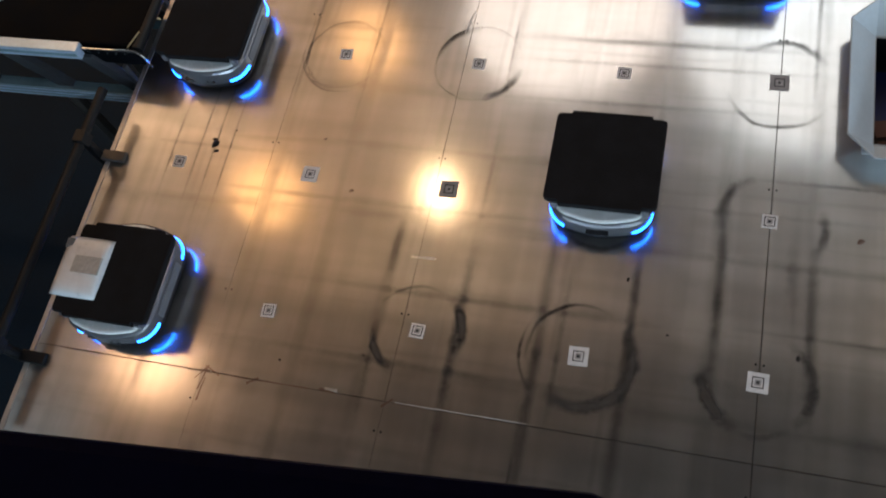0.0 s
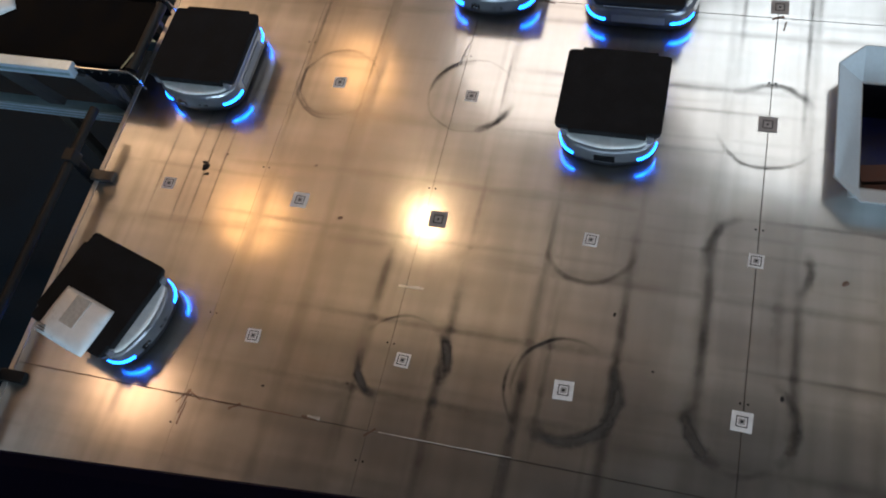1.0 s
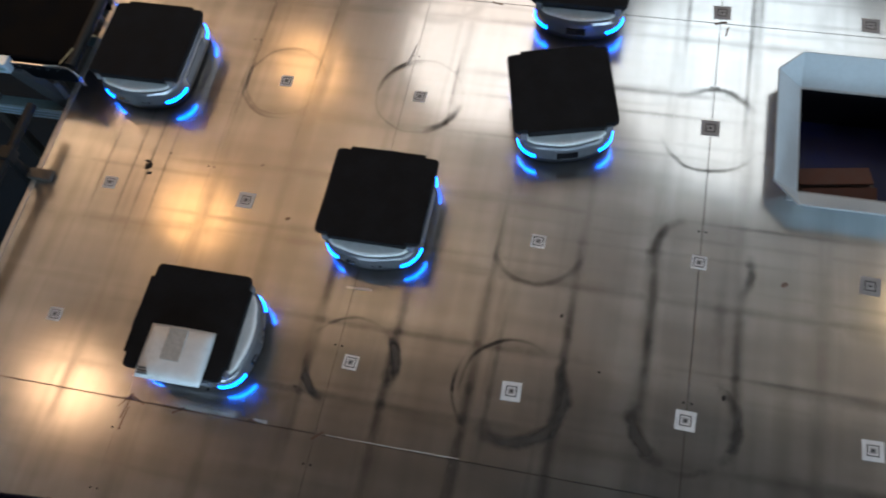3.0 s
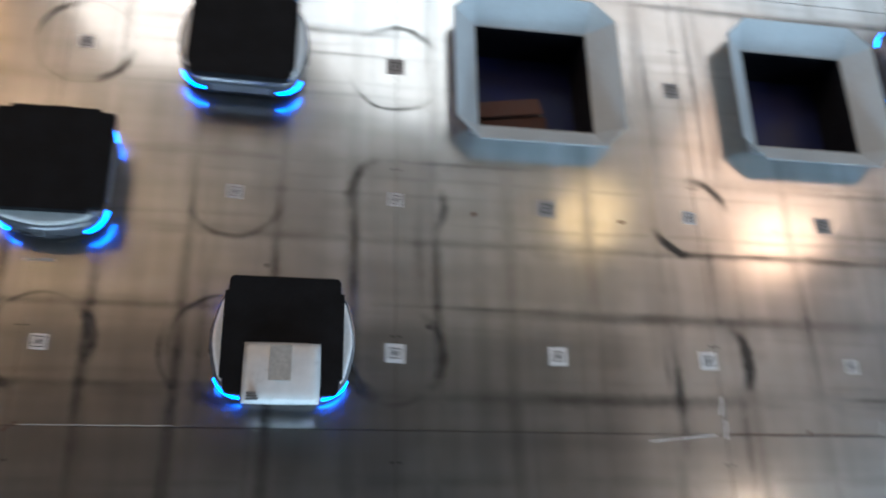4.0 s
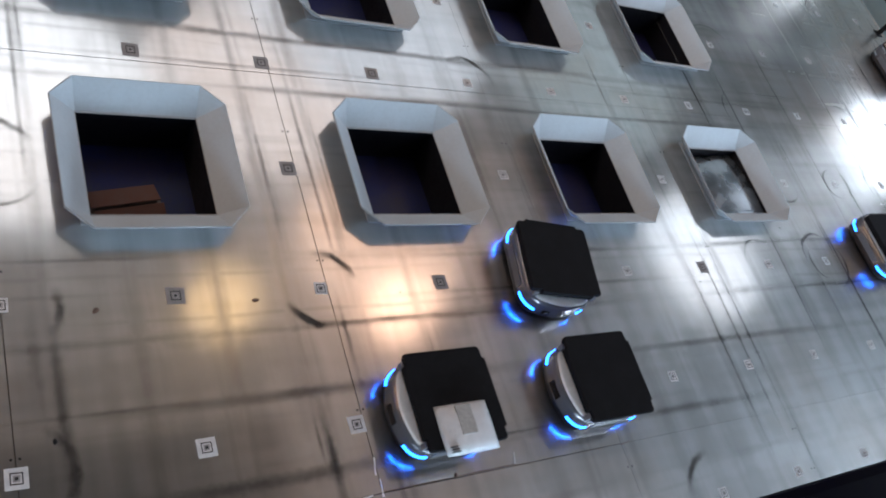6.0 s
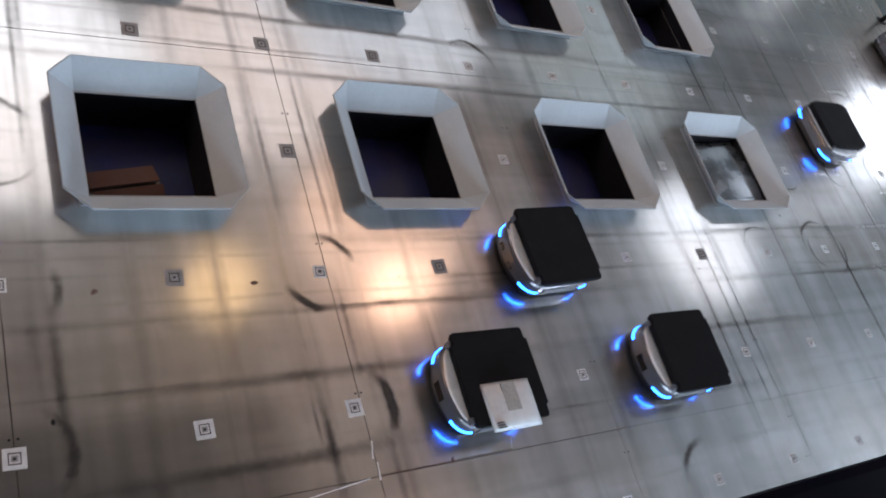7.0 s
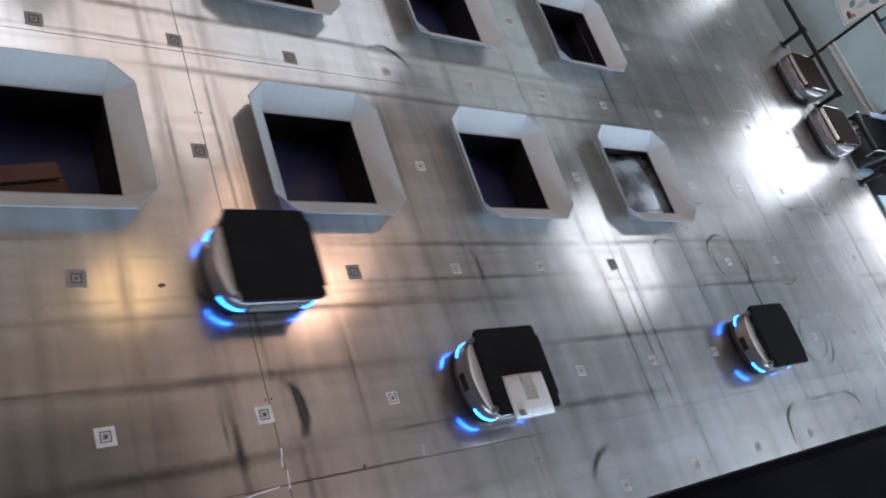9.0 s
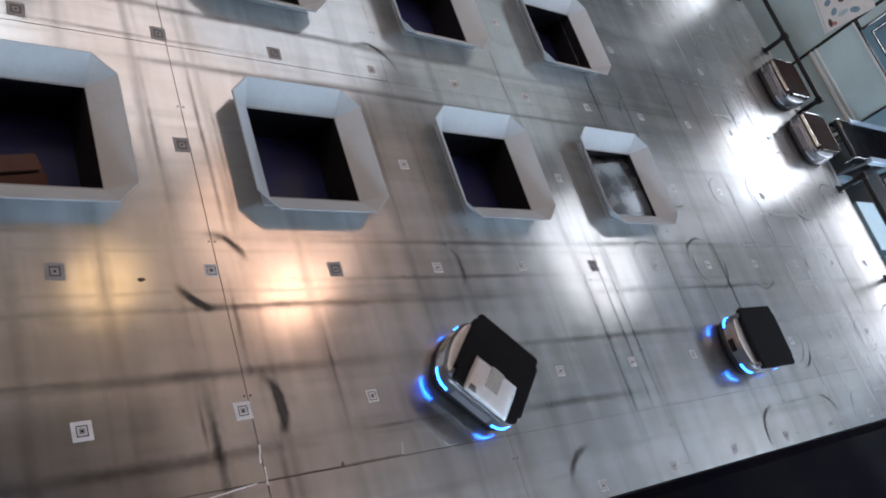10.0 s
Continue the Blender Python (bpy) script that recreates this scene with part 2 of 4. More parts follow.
RUBBER = simple("tray_rubber", (0.0125, 0.0125, 0.0145), 0.85, 0.0, 0.3, 14, 0.25, 160, 0.08)
SHELL = simple("robot_shell", (0.19, 0.197, 0.225), 0.20, 0.55, 0.06, 12)
RIM = simple("robot_rim", (0.86, 0.87, 0.89), 0.28, 0.0, 0.05, 12)
CHROME = simple("chrome_trim", (0.80, 0.78, 0.76), 0.14, 0.95, 0.05, 12)
TRAY_BROWN = simple("tray_brown", (0.018, 0.008, 0.006), 0.7, 0.0, 0.3, 10, 0, 60, 0.03)
SIDE = simple("robot_side", (0.15, 0.155, 0.18), 0.45, 0.1, 0.08, 12)
SKIRT = simple("robot_skirt", (0.010, 0.011, 0.016), 0.4, 0.0, 0.2, 12)
SCREEN = simple("sensor_glass", (0.006, 0.006, 0.008), 0.12, 0.0, 0.2, 12)
LED = glowing("led_blue", (0.0005, 0.115, 1.0), 20.0)
LED_OFF = simple("led_off", (0.30, 0.36, 0.42), 0.3, 0.0, 0.05, 12)
STICKER = simple("marker_sticker", (0.68, 0.68, 0.70), 0.6, 0.0, 0.10, 25)
STICKER_GREY = simple("marker_sticker_grey", (0.27, 0.26, 0.265), 0.6, 0.0, 0.14, 25)
INK = simple("marker_ink", (0.022, 0.022, 0.026), 0.6, 0.0, 0.25, 40)
INK_GREY = simple("marker_code", (0.34, 0.33, 0.34), 0.6, 0.0, 0.2, 190)
BAG = simple("parcel_film", (0.72, 0.73, 0.76), 0.32, 0.0, 0.06, 18, 0.5, 45)
LABEL_GREY = simple("label_print", (0.42, 0.41, 0.40), 0.55, 0.0, 0.12, 60)
LABEL_DARK = simple("label_bars", (0.16, 0.16, 0.17), 0.55, 0.0, 0.12, 60)
BLACK_STEEL = simple("black_steel", (0.009, 0.0095, 0.011), 0.45, 0.0, 0.25, 10, 0, 60, 0.25)
GREY_STEEL = simple("grey_bracket", (0.11, 0.095, 0.085), 0.5, 0.4, 0.2, 10)
NAVY = simple("rail_navy", (0.0030, 0.0033, 0.0150), 0.6, 0.0, 0.2, 6, 0, 60, 0.02)
BELT = simple("belt_black", (0.0035, 0.004, 0.0055), 0.6, 0.0, 0.3, 8, 0.1, 60, 0.03)
ALU = simple("conveyor_aluminium", (0.52, 0.66, 0.82), 0.35, 0.35, 0.1, 8)
CABLE = simple("cable_yellow", (0.34, 0.26, 0.15), 0.5)
STRUT = simple("strut_grey", (0.055, 0.058, 0.066), 0.55, 0.1, 0.2, 8)
TEAL = simple("conveyor_panel", (0.24, 0.37, 0.43), 0.4, 0.3, 0.12, 6)
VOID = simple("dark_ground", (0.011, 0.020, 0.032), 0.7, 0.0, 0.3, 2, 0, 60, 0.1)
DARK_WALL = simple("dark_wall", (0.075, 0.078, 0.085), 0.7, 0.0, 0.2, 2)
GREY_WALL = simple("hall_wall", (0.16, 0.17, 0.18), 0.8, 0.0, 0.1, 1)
CEIL = simple("hall_ceiling", (0.74, 0.74, 0.75), 0.8, 0.0, 0.1, 1)
GLASS_TEAL = simple("frosted_panel", (0.46, 0.62, 0.66), 0.22, 0.0, 0.10, 2)
PAPER = simple("poster_paper", (0.75, 0.77, 0.78), 0.6, 0.0, 0.05, 12)
PINK, BLUE, BROWN = simple("print_pink", (0.5, 0.22, 0.2), 0.6), simple("print_blue", (0.2, 0.32, 0.42), 0.6), simple("print_brown", (0.12, 0.075, 0.058), 0.6)
CARTON = simple("carton", (0.085, 0.030, 0.018), 0.75, 0.0, 0.15, 8)
WHITE_PANEL = simple("white_board", (0.78, 0.79, 0.80), 0.5, 0.0, 0.05, 4)

# ---------------------------------------------------------------- mesh helpers
def mesh_of(bm, name, mat, smooth=False):
    bmesh.ops.recalc_face_normals(bm, faces=bm.faces[:])
    me = bpy.data.meshes.new(name)
    bm.to_mesh(me)
    bm.free()
    me.materials.append(mat)
    if smooth:
        for p in me.polygons:
            p.use_smooth = True
    return me


def part(name, bm, mat, parent=None, label="", smooth=False):
    ob = new(name, mesh_of(bm, name, mat, smooth))
    if parent is not None:
        ob.parent = parent
    if label:
        ob["label"] = label
    return ob


def box(x0, x1, y0, y1, z0, z1, bevel=0.0, bm=None, segments=2):
    own = bm is None
    bm = bm or bmesh.new()
    r = bmesh.ops.create_cube(bm, size=1.0, matrix=Matrix.Translation(((x0 + x1) / 2, (y0 + y1) / 2, (z0 + z1) / 2)) @ Matrix.Diagonal((x1 - x0, y1 - y0, z1 - z0, 1)))
    if bevel and own:
        bmesh.ops.bevel(bm, geom=bm.edges[:], offset=bevel, segments=segments, affect="EDGES", profile=0.6)
    return bm


def tube(a, b, r, bm=None, sides=14):
    bm = bm or bmesh.new()
    a, b = Vector(a), Vector(b)
    m = Matrix.Translation((a + b) / 2) @ (b - a).to_track_quat("Z", "Y").to_matrix().to_4x4()
    bmesh.ops.create_cone(bm, cap_ends=True, segments=sides, radius1=r, radius2=r, depth=(b - a).length, matrix=m)
    return bm


def loft(rings, caps=True):
    """Joins closed outlines (lists of points, equal counts) into one skin."""
    bm = bmesh.new()
    rows = [[bm.verts.new(p) for p in ring] for ring in rings]
    n = len(rows[0])
    for a, b in zip(rows, rows[1:]):
        for i in range(n):
            bm.faces.new((a[i], a[(i + 1) % n], b[(i + 1) % n], b[i]))
    if caps:
        bm.faces.new(rows[0][::-1])
        bm.faces.new(rows[-1])
    return bm


def thing(name, label, category, group="", m=None):
    ob = new(name)
    ob.empty_display_size = 0.1
    if m is not None:
        ob.matrix_basis = m
    return tagged(ob, label, category, group)


def structure(name, bm, mat, label=""):
    return tagged(part(name, bm, mat), label, kind="structure")


# ---------------------------------------------------------------- robots
def body_outline(grow, z, steps=7):
    """Plan of the robot: flat sides, rounded corners, bowed ends."""
    quarter = []
    cx, cy, rx, ry = 0.132, 0.095, 0.094, 0.092
    for i in range(steps + 1):
        a = radians(90 - 68 * i / steps)
        quarter.append((cx + rx * math.cos(a), cy + ry * math.sin(a)))
    x1, y1 = quarter[-1]
    for i in range(1, 5):
        f = i / 4
        quarter.append((x1 + (0.243 - x1) * math.sin(f * math.pi / 2), y1 * (1 - f)))
    pts = quarter[:-1] + [quarter[-1]] + [(x, -y) for x, y in quarter[:-1][::-1]]
    pts = pts + [(-x, -y) for x, y in pts]
    out = []
    for x, y in pts:
        n = Vector((x, y)).normalized()
        out.append((x + n.x * grow, y + n.y * grow, z))
    return out


def corner_strip(sx, sy, z0, z1, out, first, last):
    """A strip that follows one rounded corner of the body."""
    pts = []
    cx, cy, rx, ry = 0.132, 0.095, 0.094, 0.092
    for i in range(15):
        a = radians(first + (last - first) * i / 14)
        pts.append((sx * (cx + rx * math.cos(a)), sy * (cy + ry * math.sin(a))))
    bm = bmesh.new()
    rows = []
    for x, y in pts:
        n = Vector((x, y)).normalized()
        rows.append([bm.verts.new((x + n.x * d, y + n.y * d, z)) for d, z in ((0.0, z0), (out, z0 + 0.001), (out, z1 - 0.001), (0.0, z1))])
    for a, b in zip(rows, rows[1:]):
        for i in range(4):
            bm.faces.new((a[i], a[(i + 1) % 4], b[(i + 1) % 4], b[i]))
    bm.faces.new(rows[0])
    bm.faces.new(rows[-1][::-1])
    return bm


def tray_outline(z, inset=0.0):
    """Tray plan with a wider tongue in the middle of both ends and rounded corners."""
    lx, ly, tongue, ty, r = 0.185 - inset, 0.202 - inset, 0.198 - inset, 0.146, 0.016
    q = [(tongue, 0.0), (tongue, ty), (lx, ty + 0.003), (lx, ly - r), (lx - r * 0.3, ly - r * 0.3), (lx - r, ly), (0.0, ly)]
    pts = q + [(-x, y) for x, y in q[:-1][::-1]]
    pts = pts + [(x, -y) for x, y in pts[1:-1][::-1]]
    return [(x, y, z) for x, y in pts]


def sorting_robot(led, label):
    bot = thing("sorting_robot", label, "robot", "sorting robots")
    part("skirt", loft([body_outline(-0.016, 0.010), body_outline(-0.006, 0.020), body_outline(-0.004, 0.046), body_outline(-0.012, 0.047)]), SKIRT, bot, "black lower skirt")
    part("chassis", loft([body_outline(-0.008, 0.047), body_outline(0.0, 0.050), body_outline(0.0, 0.114), body_outline(-0.005, 0.123), body_outline(-0.012, 0.129)]), SHELL, bot)
    part("top_rim", loft([body_outline(-0.012, 0.129), body_outline(-0.017, 0.134), body_outline(-0.024, 0.136), body_outline(-0.070, 0.137), body_outline(-0.072, 0.122)]), RIM, bot, "glossy white rim")
    part("deck", loft([body_outline(-0.073, 0.118), body_outline(-0.073, 0.124)]), SKIRT, bot, "black deck under the tray")
    for sx in (1, -1):
        for sy in (1, -1):
            part("led_strip", corner_strip(sx, sy, 0.056, 0.069, 0.004, 88, 18), led, bot, "glowing blue light strip" if led is LED else "unlit light strip")
    for sy in (1, -1):
        part("side_panel", box(-0.110, 0.110, sy * 0.1875 - 0.003, sy * 0.1875 + 0.003, 0.052, 0.096, 0.002), SIDE, bot)
    part("sensor_window", box(-0.2445, -0.2365, -0.041, 0.041, 0.056, 0.096, 0.003), SCREEN, bot, "dark sensor window")
    panel = part("control_panel", box(0.2325, 0.2395, -0.085, -0.045, 0.056, 0.080, 0.003), SCREEN, bot, "dark control panel")
    for y in (0.020, 0.050):
        part("button", tube((0.230, y, 0.068), (0.2445, y, 0.068), 0.007), SKIRT, bot)
    for y in (-0.058, -0.070):
        part("indicator", tube((0.234, y, 0.068), (0.2418, y, 0.068), 0.003, sides=8), LED_OFF, panel)
    part("lift_column", box(-0.10, 0.10, -0.11, 0.11, 0.110, 0.152, 0.006), SKIRT, bot)
    for sx in (1, -1):
        for sy in (1, -1):
            part("tray_bracket", box(sx * 0.150 - 0.016, sx * 0.150 + 0.016, sy * 0.150 - 0.012, sy * 0.150 + 0.012, 0.112, 0.152, 0.003), RIM, bot, "white bracket under the tray")
    for sx in (1, -1):
        for sy in (1, -1):
            part("corner_block", box(sx * 0.182 - 0.009, sx * 0.182 + 0.009, sy * 0.164 - 0.012, sy * 0.164 + 0.012, 0.134, 0.172, 0.002), SIDE, bot, "grey corner block under the tray")
    part("tray", loft([tray_outline(0.150, 0.012), tray_outline(0.154, 0.006), tray_outline(0.176), tray_outline(0.186), tray_outline(0.190, 0.004), tray_outline(0.190, 0.012)]), RUBBER if led is LED else TRAY_BROWN, bot, "matt black rubber tray" if led is LED else "brown-black tray")
    if led is not LED:
        for sx in (1, -1):
            part("tray_edge", box(sx * 0.1975 - 0.004, sx * 0.1975 + 0.004, -0.145, 0.145, 0.170, 0.194, 0.002), CHROME, bot, "chrome tray edge")
        for sy in (1, -1):
            part("tray_edge", box(-0.165, 0.165, sy * 0.202 - 0.004, sy * 0.202 + 0.004, 0.170, 0.194, 0.002), CHROME, bot, "chrome tray edge")
    return bot


# ---------------------------------------------------------------- setting: floor
X_SEAMS = [-0.55, 0.68, 1.90, 4.00, 6.05, 8.15, 10.20, 12.25, 14.35, 16.58]
Y_SEAMS = [-1.55, -0.46, 2.90, 6.26, 9.60]
CHUTES = [(c, r) for r in (2, 4) for c in (5, 7, 9, 11)]
HOLE = 0.270


def plate(x0, x1, y0, y1, holes):
    """A steel sheet 4 mm thick, with an opening where a chute stands."""
    xs, ys = {x0, x1}, {y0, y1}
    for hx, hy in holes:
        xs |= {hx - HOLE, hx + HOLE}
        ys |= {hy - HOLE, hy + HOLE}
    xs, ys = sorted(xs), sorted(ys)
    bm = bmesh.new()
    grid = {}

    def vert(x, y, z):
        key = (x, y, z)
        if key not in grid:
            grid[key] = bm.verts.new(key)
        return grid[key]

    for xa, xb in zip(xs, xs[1:]):
        for ya, yb in zip(ys, ys[1:]):
            if any(abs((xa + xb) / 2 - hx) < HOLE and abs((ya + yb) / 2 - hy) < HOLE for hx, hy in holes):
                continue
            bm.faces.new([vert(x, y, 0.0) for x, y in ((xa, ya), (xb, ya), (xb, yb), (xa, yb))])
    r = bmesh.ops.extrude_face_region(bm, geom=bm.faces[:])
    bmesh.ops.translate(bm, verts=[v for v in r["geom"] if isinstance(v, bmesh.types.BMVert)], vec=(0, 0, -0.004))
    return bm


def seam_gap(x):
    """The sheets far from the platform butt almost tight."""
    return 0.0018 if 3 < x < 7 else 0.0010 if 1 < x < 3 else 0.0005


floor = tagged(new("floor"), "brushed steel sheets with black tyre marks, screwed down", kind="structure")
part("underlay", plate(X_SEAMS[0] * P, X_SEAMS[-1] * P, Y_SEAMS[0] * P, Y_SEAMS[-1] * P, [(c * P, r * P) for c, r in CHUTES]), GREY_STEEL, floor).location.z = -0.006
for xa, xb in zip(X_SEAMS, X_SEAMS[1:]):
    for ya, yb in zip(Y_SEAMS, Y_SEAMS[1:]):
        holes = [(c * P, r * P) for c, r in CHUTES if xa < c < xb and ya < r < yb]
        g = 0.0018 if xa < 8 else 0.0005
        part("steel_sheet", plate(xa * P + seam_gap(xa), xb * P - seam_gap(xb), ya * P + g, yb * P - g, holes), STEEL, floor)
screw = mesh_of(tube((0, 0, -0.001), (0, 0, 0.0012), 0.0045, sides=8), "screw", BLACK_STEEL)
for xa in X_SEAMS[1:-1]:
    for ya, yb in zip(Y_SEAMS, Y_SEAMS[1:]):
        for k in range(3):
            for side in (-0.013, 0.013):
                ob = new("screw", screw)
                ob.parent, ob.location = floor, (xa * P + side, (ya + (yb - ya) * (k + 0.5) / 3) * P, 0)
for side, x in (("left", X_SEAMS[0] * P), ("right", X_SEAMS[-1] * P)):
    s = -1 if side == "left" else 1
    structure("trim", box(x, x + s * 0.022, Y_SEAMS[0] * P, Y_SEAMS[-1] * P, -0.06, 0.003, 0.001), EDGE_ALU, "aluminium edge trim of the raised floor")
structure("floor_edge_beam", box(X_SEAMS[0] * P + 0.01, X_SEAMS[-1] * P - 0.01, Y_SEAMS[0] * P + 0.01, Y_SEAMS[0] * P + 0.06, -0.25, -0.012), GREY_STEEL)

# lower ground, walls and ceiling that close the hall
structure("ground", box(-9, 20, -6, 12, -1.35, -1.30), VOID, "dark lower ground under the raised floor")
structure("ceiling", box(-9, 20, -6, 12, 6.0, 6.1), CEIL)
# unseen slab, added so the floor near the platform mirrors something dark
structure("reflected_dark_slab", box(-3.6, 5.6, -6, 1.7, 5.2, 5.4), DARK_WALL, "unseen dark slab added overhead to darken the floor's reflection")
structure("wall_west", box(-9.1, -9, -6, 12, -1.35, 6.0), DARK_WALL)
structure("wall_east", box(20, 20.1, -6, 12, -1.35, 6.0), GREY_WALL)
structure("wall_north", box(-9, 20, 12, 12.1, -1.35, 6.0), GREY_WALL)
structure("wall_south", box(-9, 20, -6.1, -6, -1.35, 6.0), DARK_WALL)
structure("platform", box(-6, 16, -4.5, -1.02, 1.35, 1.45), NAVY, "dark platform beside the sorting floor")
rail = thing("guard_rail", "dark navy painted rail along the viewing platform", "railing")
part("top_bar", box(2.02, 14, -0.955, -0.812, 2.34, 2.40, 0.012), NAVY, rail)
bar = part("top_bar", box(-6.0, 0.0, -0.143, 0.0, 2.341, 2.401, 0.012), NAVY, rail)
bar.matrix_basis = pose(2.03, -0.806, 0, 0, 0, 4.5)
for k in range(8):
    part("post", box(-3.9 + k * 2.5, -3.84 + k * 2.5, -1.09, -1.03, 1.35, 2.35, 0.004), NAVY, rail)
    part("arm", box(-3.9 + k * 2.5, -3.84 + k * 2.5, -1.45 if k < 2 else -1.05, -0.93, 2.29, 2.35, 0.004), NAVY, rail)

# ---------------------------------------------------------------- chutes
def octagon(half, cut, z):
    h, c = half, half - cut
    return [(h, -c, z), (h, c, z), (c, h, z), (-c, h, z), (-h, c, z), (-h, -c, z), (-c, -h, z), (c, -h, z)]


def chute():
    """A flared sheet-metal collar over a square opening, with a dark shaft below."""
    t = thing("parcel_chute", "light grey painted sheet-metal chute collar over a dark drop opening", "chute", "parcel chutes")
    low, high, h = 0.249, 0.352, 0.095
    cut = 0.094
    inner, outer = octagon(low, 0.004, 0.004), octagon(high, cut, h)
    for i in range(8):
        j = (i + 1) % 8
        bm = bmesh.new()
        quad = [Vector(inner[i]), Vector(inner[j]), Vector(outer[j]), Vector(outer[i])]
        n = (quad[1] - quad[0]).cross(quad[2] - quad[0]).normalized() * 0.0025
        a = [bm.verts.new(v + n) for v in quad]
        b = [bm.verts.new(v - n) for v in quad]
        bm.faces.new(a)
        bm.faces.new(b[::-1])
        for k in range(4):
            bm.faces.new((a[k], b[k], b[(k + 1) % 4], a[(k + 1) % 4]))
        part("flared_panel" if i % 2 == 0 else "corner_panel", bm, CHUTE_PAINT, t)
    bm = loft([octagon(high + 0.002, cut, h + 0.001), octagon(high + 0.002, cut, h - 0.005), octagon(high - 0.002, cut, h - 0.005), octagon(high - 0.002, cut, h + 0.001)], caps=False)
    ring = bm
    ring.verts.ensure_lookup_table()
    for i in range(8):
        j = (i + 1) % 8
        ring.faces.new((ring.verts[i], ring.verts[j], ring.verts[24 + j], ring.verts[24 + i]))
    part("folded_edge", ring, CHUTE_EDGE, t)
    lip = bmesh.new()
    for a, b, c, d in ((-0.284, 0.284, 0.240, 0.284), (-0.284, 0.284, -0.284, -0.240), (-0.284, -0.244, -0.240, 0.240), (0.244, 0.284, -0.240, 0.240)):
        box(a, b, c, d, 0.001, 0.006, bm=lip)
    part("opening_frame", lip, CHUTE_EDGE, t)
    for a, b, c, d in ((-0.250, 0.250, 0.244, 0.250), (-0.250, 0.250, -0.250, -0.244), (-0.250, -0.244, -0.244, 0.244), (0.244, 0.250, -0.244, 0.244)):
        part("shaft_wall", box(a, b, c, d, -0.22, 0.0005), SHAFT_SHADE, t, "shaft wall coloured near black for the shade inside")
    part("shaft_floor", box(-0.250, 0.250, -0.250, 0.250, -0.24, -0.22), SHAFT_BLUE_GLOW, t, "shaft bottom coloured dark blue for the dim glow")
    return t


first_chute = chute()
first_chute.matrix_basis = pose(CHUTES[0][0] * P - 0.020, CHUTES[0][1] * P, 0)
for c, r in CHUTES[1:]:
    copy_thing(first_chute, pose(c * P, r * P, 0))


def carton(x, y, z, sx, sy, sz, turn):
    """A cardboard box with its four flaps bent up at different angles."""
    t = thing("cardboard_box", "brown cardboard box with loose flaps inside a chute", "box", m=pose(x, y, z, 0, 0, turn))
    part("body", box(-sx / 2, sx / 2, -sy / 2, sy / 2, 0, sz, 0.004), CARTON, t)
    part("tape", box(-sx / 2 - 0.001, sx / 2 + 0.001, -0.02, 0.02, sz - 0.03, sz + 0.001), BROWN, t)
    for s, tilt in ((1, 24), (-1, 12)):
        flap = part("flap", box(-sx / 2 + 0.004, sx / 2 - 0.004, 0, sy * 0.46, 0, 0.004, 0.001), CARTON, t)
        flap.matrix_basis = pose(0, -s * sy / 2, sz + 0.002, s * tilt, 0, 0) @ Matrix.Diagonal((1, s, 1, 1))


carton(5 * P - 0.085, 2 * P - 0.120, -0.2195, 0.29, 0.19, 0.075, 9)
slide = thing("chute_slide", "shiny sheet-metal slide bending down inside a chute", "slide", m=pose(11 * P, 2 * P, -0.105))
bm = bmesh.new()
rows = []
for j in range(13):
    v, t = j / 12 * 0.470 - 0.235, 1 - j / 12
    rows.append([bm.verts.new((x, v, 0.094 * t - 0.0705 * t * t + 0.118 * (x + 0.235) / 0.47 - 0.052 * ((x + 0.235) / 0.47) ** 2 - dz)) for dz in (0.0, 0.004) for x in (-0.235, -0.12, 0.0, 0.12, 0.235)])
for a, b in zip(rows, rows[1:]):
    for k in range(4):
        bm.faces.new((a[k], a[k + 1], b[k + 1], b[k]))
        bm.faces.new((a[k + 5], b[k + 5], b[k + 6], a[k + 6]))
for k in range(4):
    for row in (rows[0], rows[-1]):
        bm.faces.new((row[k], row[k + 5], row[k + 6], row[k + 1]))
for a, b in zip(rows, rows[1:]):
    for k in (0, 4):
        bm.faces.new((a[k], b[k], b[k + 5], a[k + 5]))
part("sheet", bm, SLIDE, slide, smooth=True)

# ---------------------------------------------------------------- tyre marks on the driving lanes
# marks along a column: column, offset in metres, from row, to row, width, strength
DOWN_NEAR = [
    (2, 0.145, -0.9, 0.72, 0.036, 0.85), (2, -0.155, 0.30, 0.75, 0.034, 0.85), (2, -0.155, -0.9, 0.30, 0.026, 0.45), (2, 0.15, 0.7, 1.6, 0.020, 0.35), (3, -0.150, -0.9, 0.40, 0.036, 0.85),
    (3, -0.15, 0.4, 1.4, 0.022, 0.45), (3, -0.075, -0.5, 0.6, 0.024, 0.55), (3, 0.160, -0.9, 1.2, 0.034, 0.80), (4, -0.155, -0.2, 1.3, 0.036, 0.75), (4, 0.155, -0.15, 0.95, 0.034, 0.75),
    (4, 0.09, 0.3, 1.0, 0.05, 0.28), (4, 0.13, 1.5, 4.2, 0.022, 0.45), (4, -0.13, 2.2, 4.4, 0.022, 0.40), (3, -0.15, 2.3, 5.2, 0.022, 0.40), (3, 0.02, 2.3, 4.6, 0.018, 0.35)]
DOWN_WEST = [(0, 0.07, 0.6, 1.75, 0.013, 0.60), (0, 0.14, 0.5, 1.8, 0.011, 0.65), (0, 0.21, 0.6, 1.7, 0.011, 0.55), (0, -0.05, 0.6, 1.6, 0.012, 0.55), (1, 0.13, 1.2, 3.2, 0.016, 0.50), (1, -0.17, 1.3, 3.6, 0.016, 0.50)]
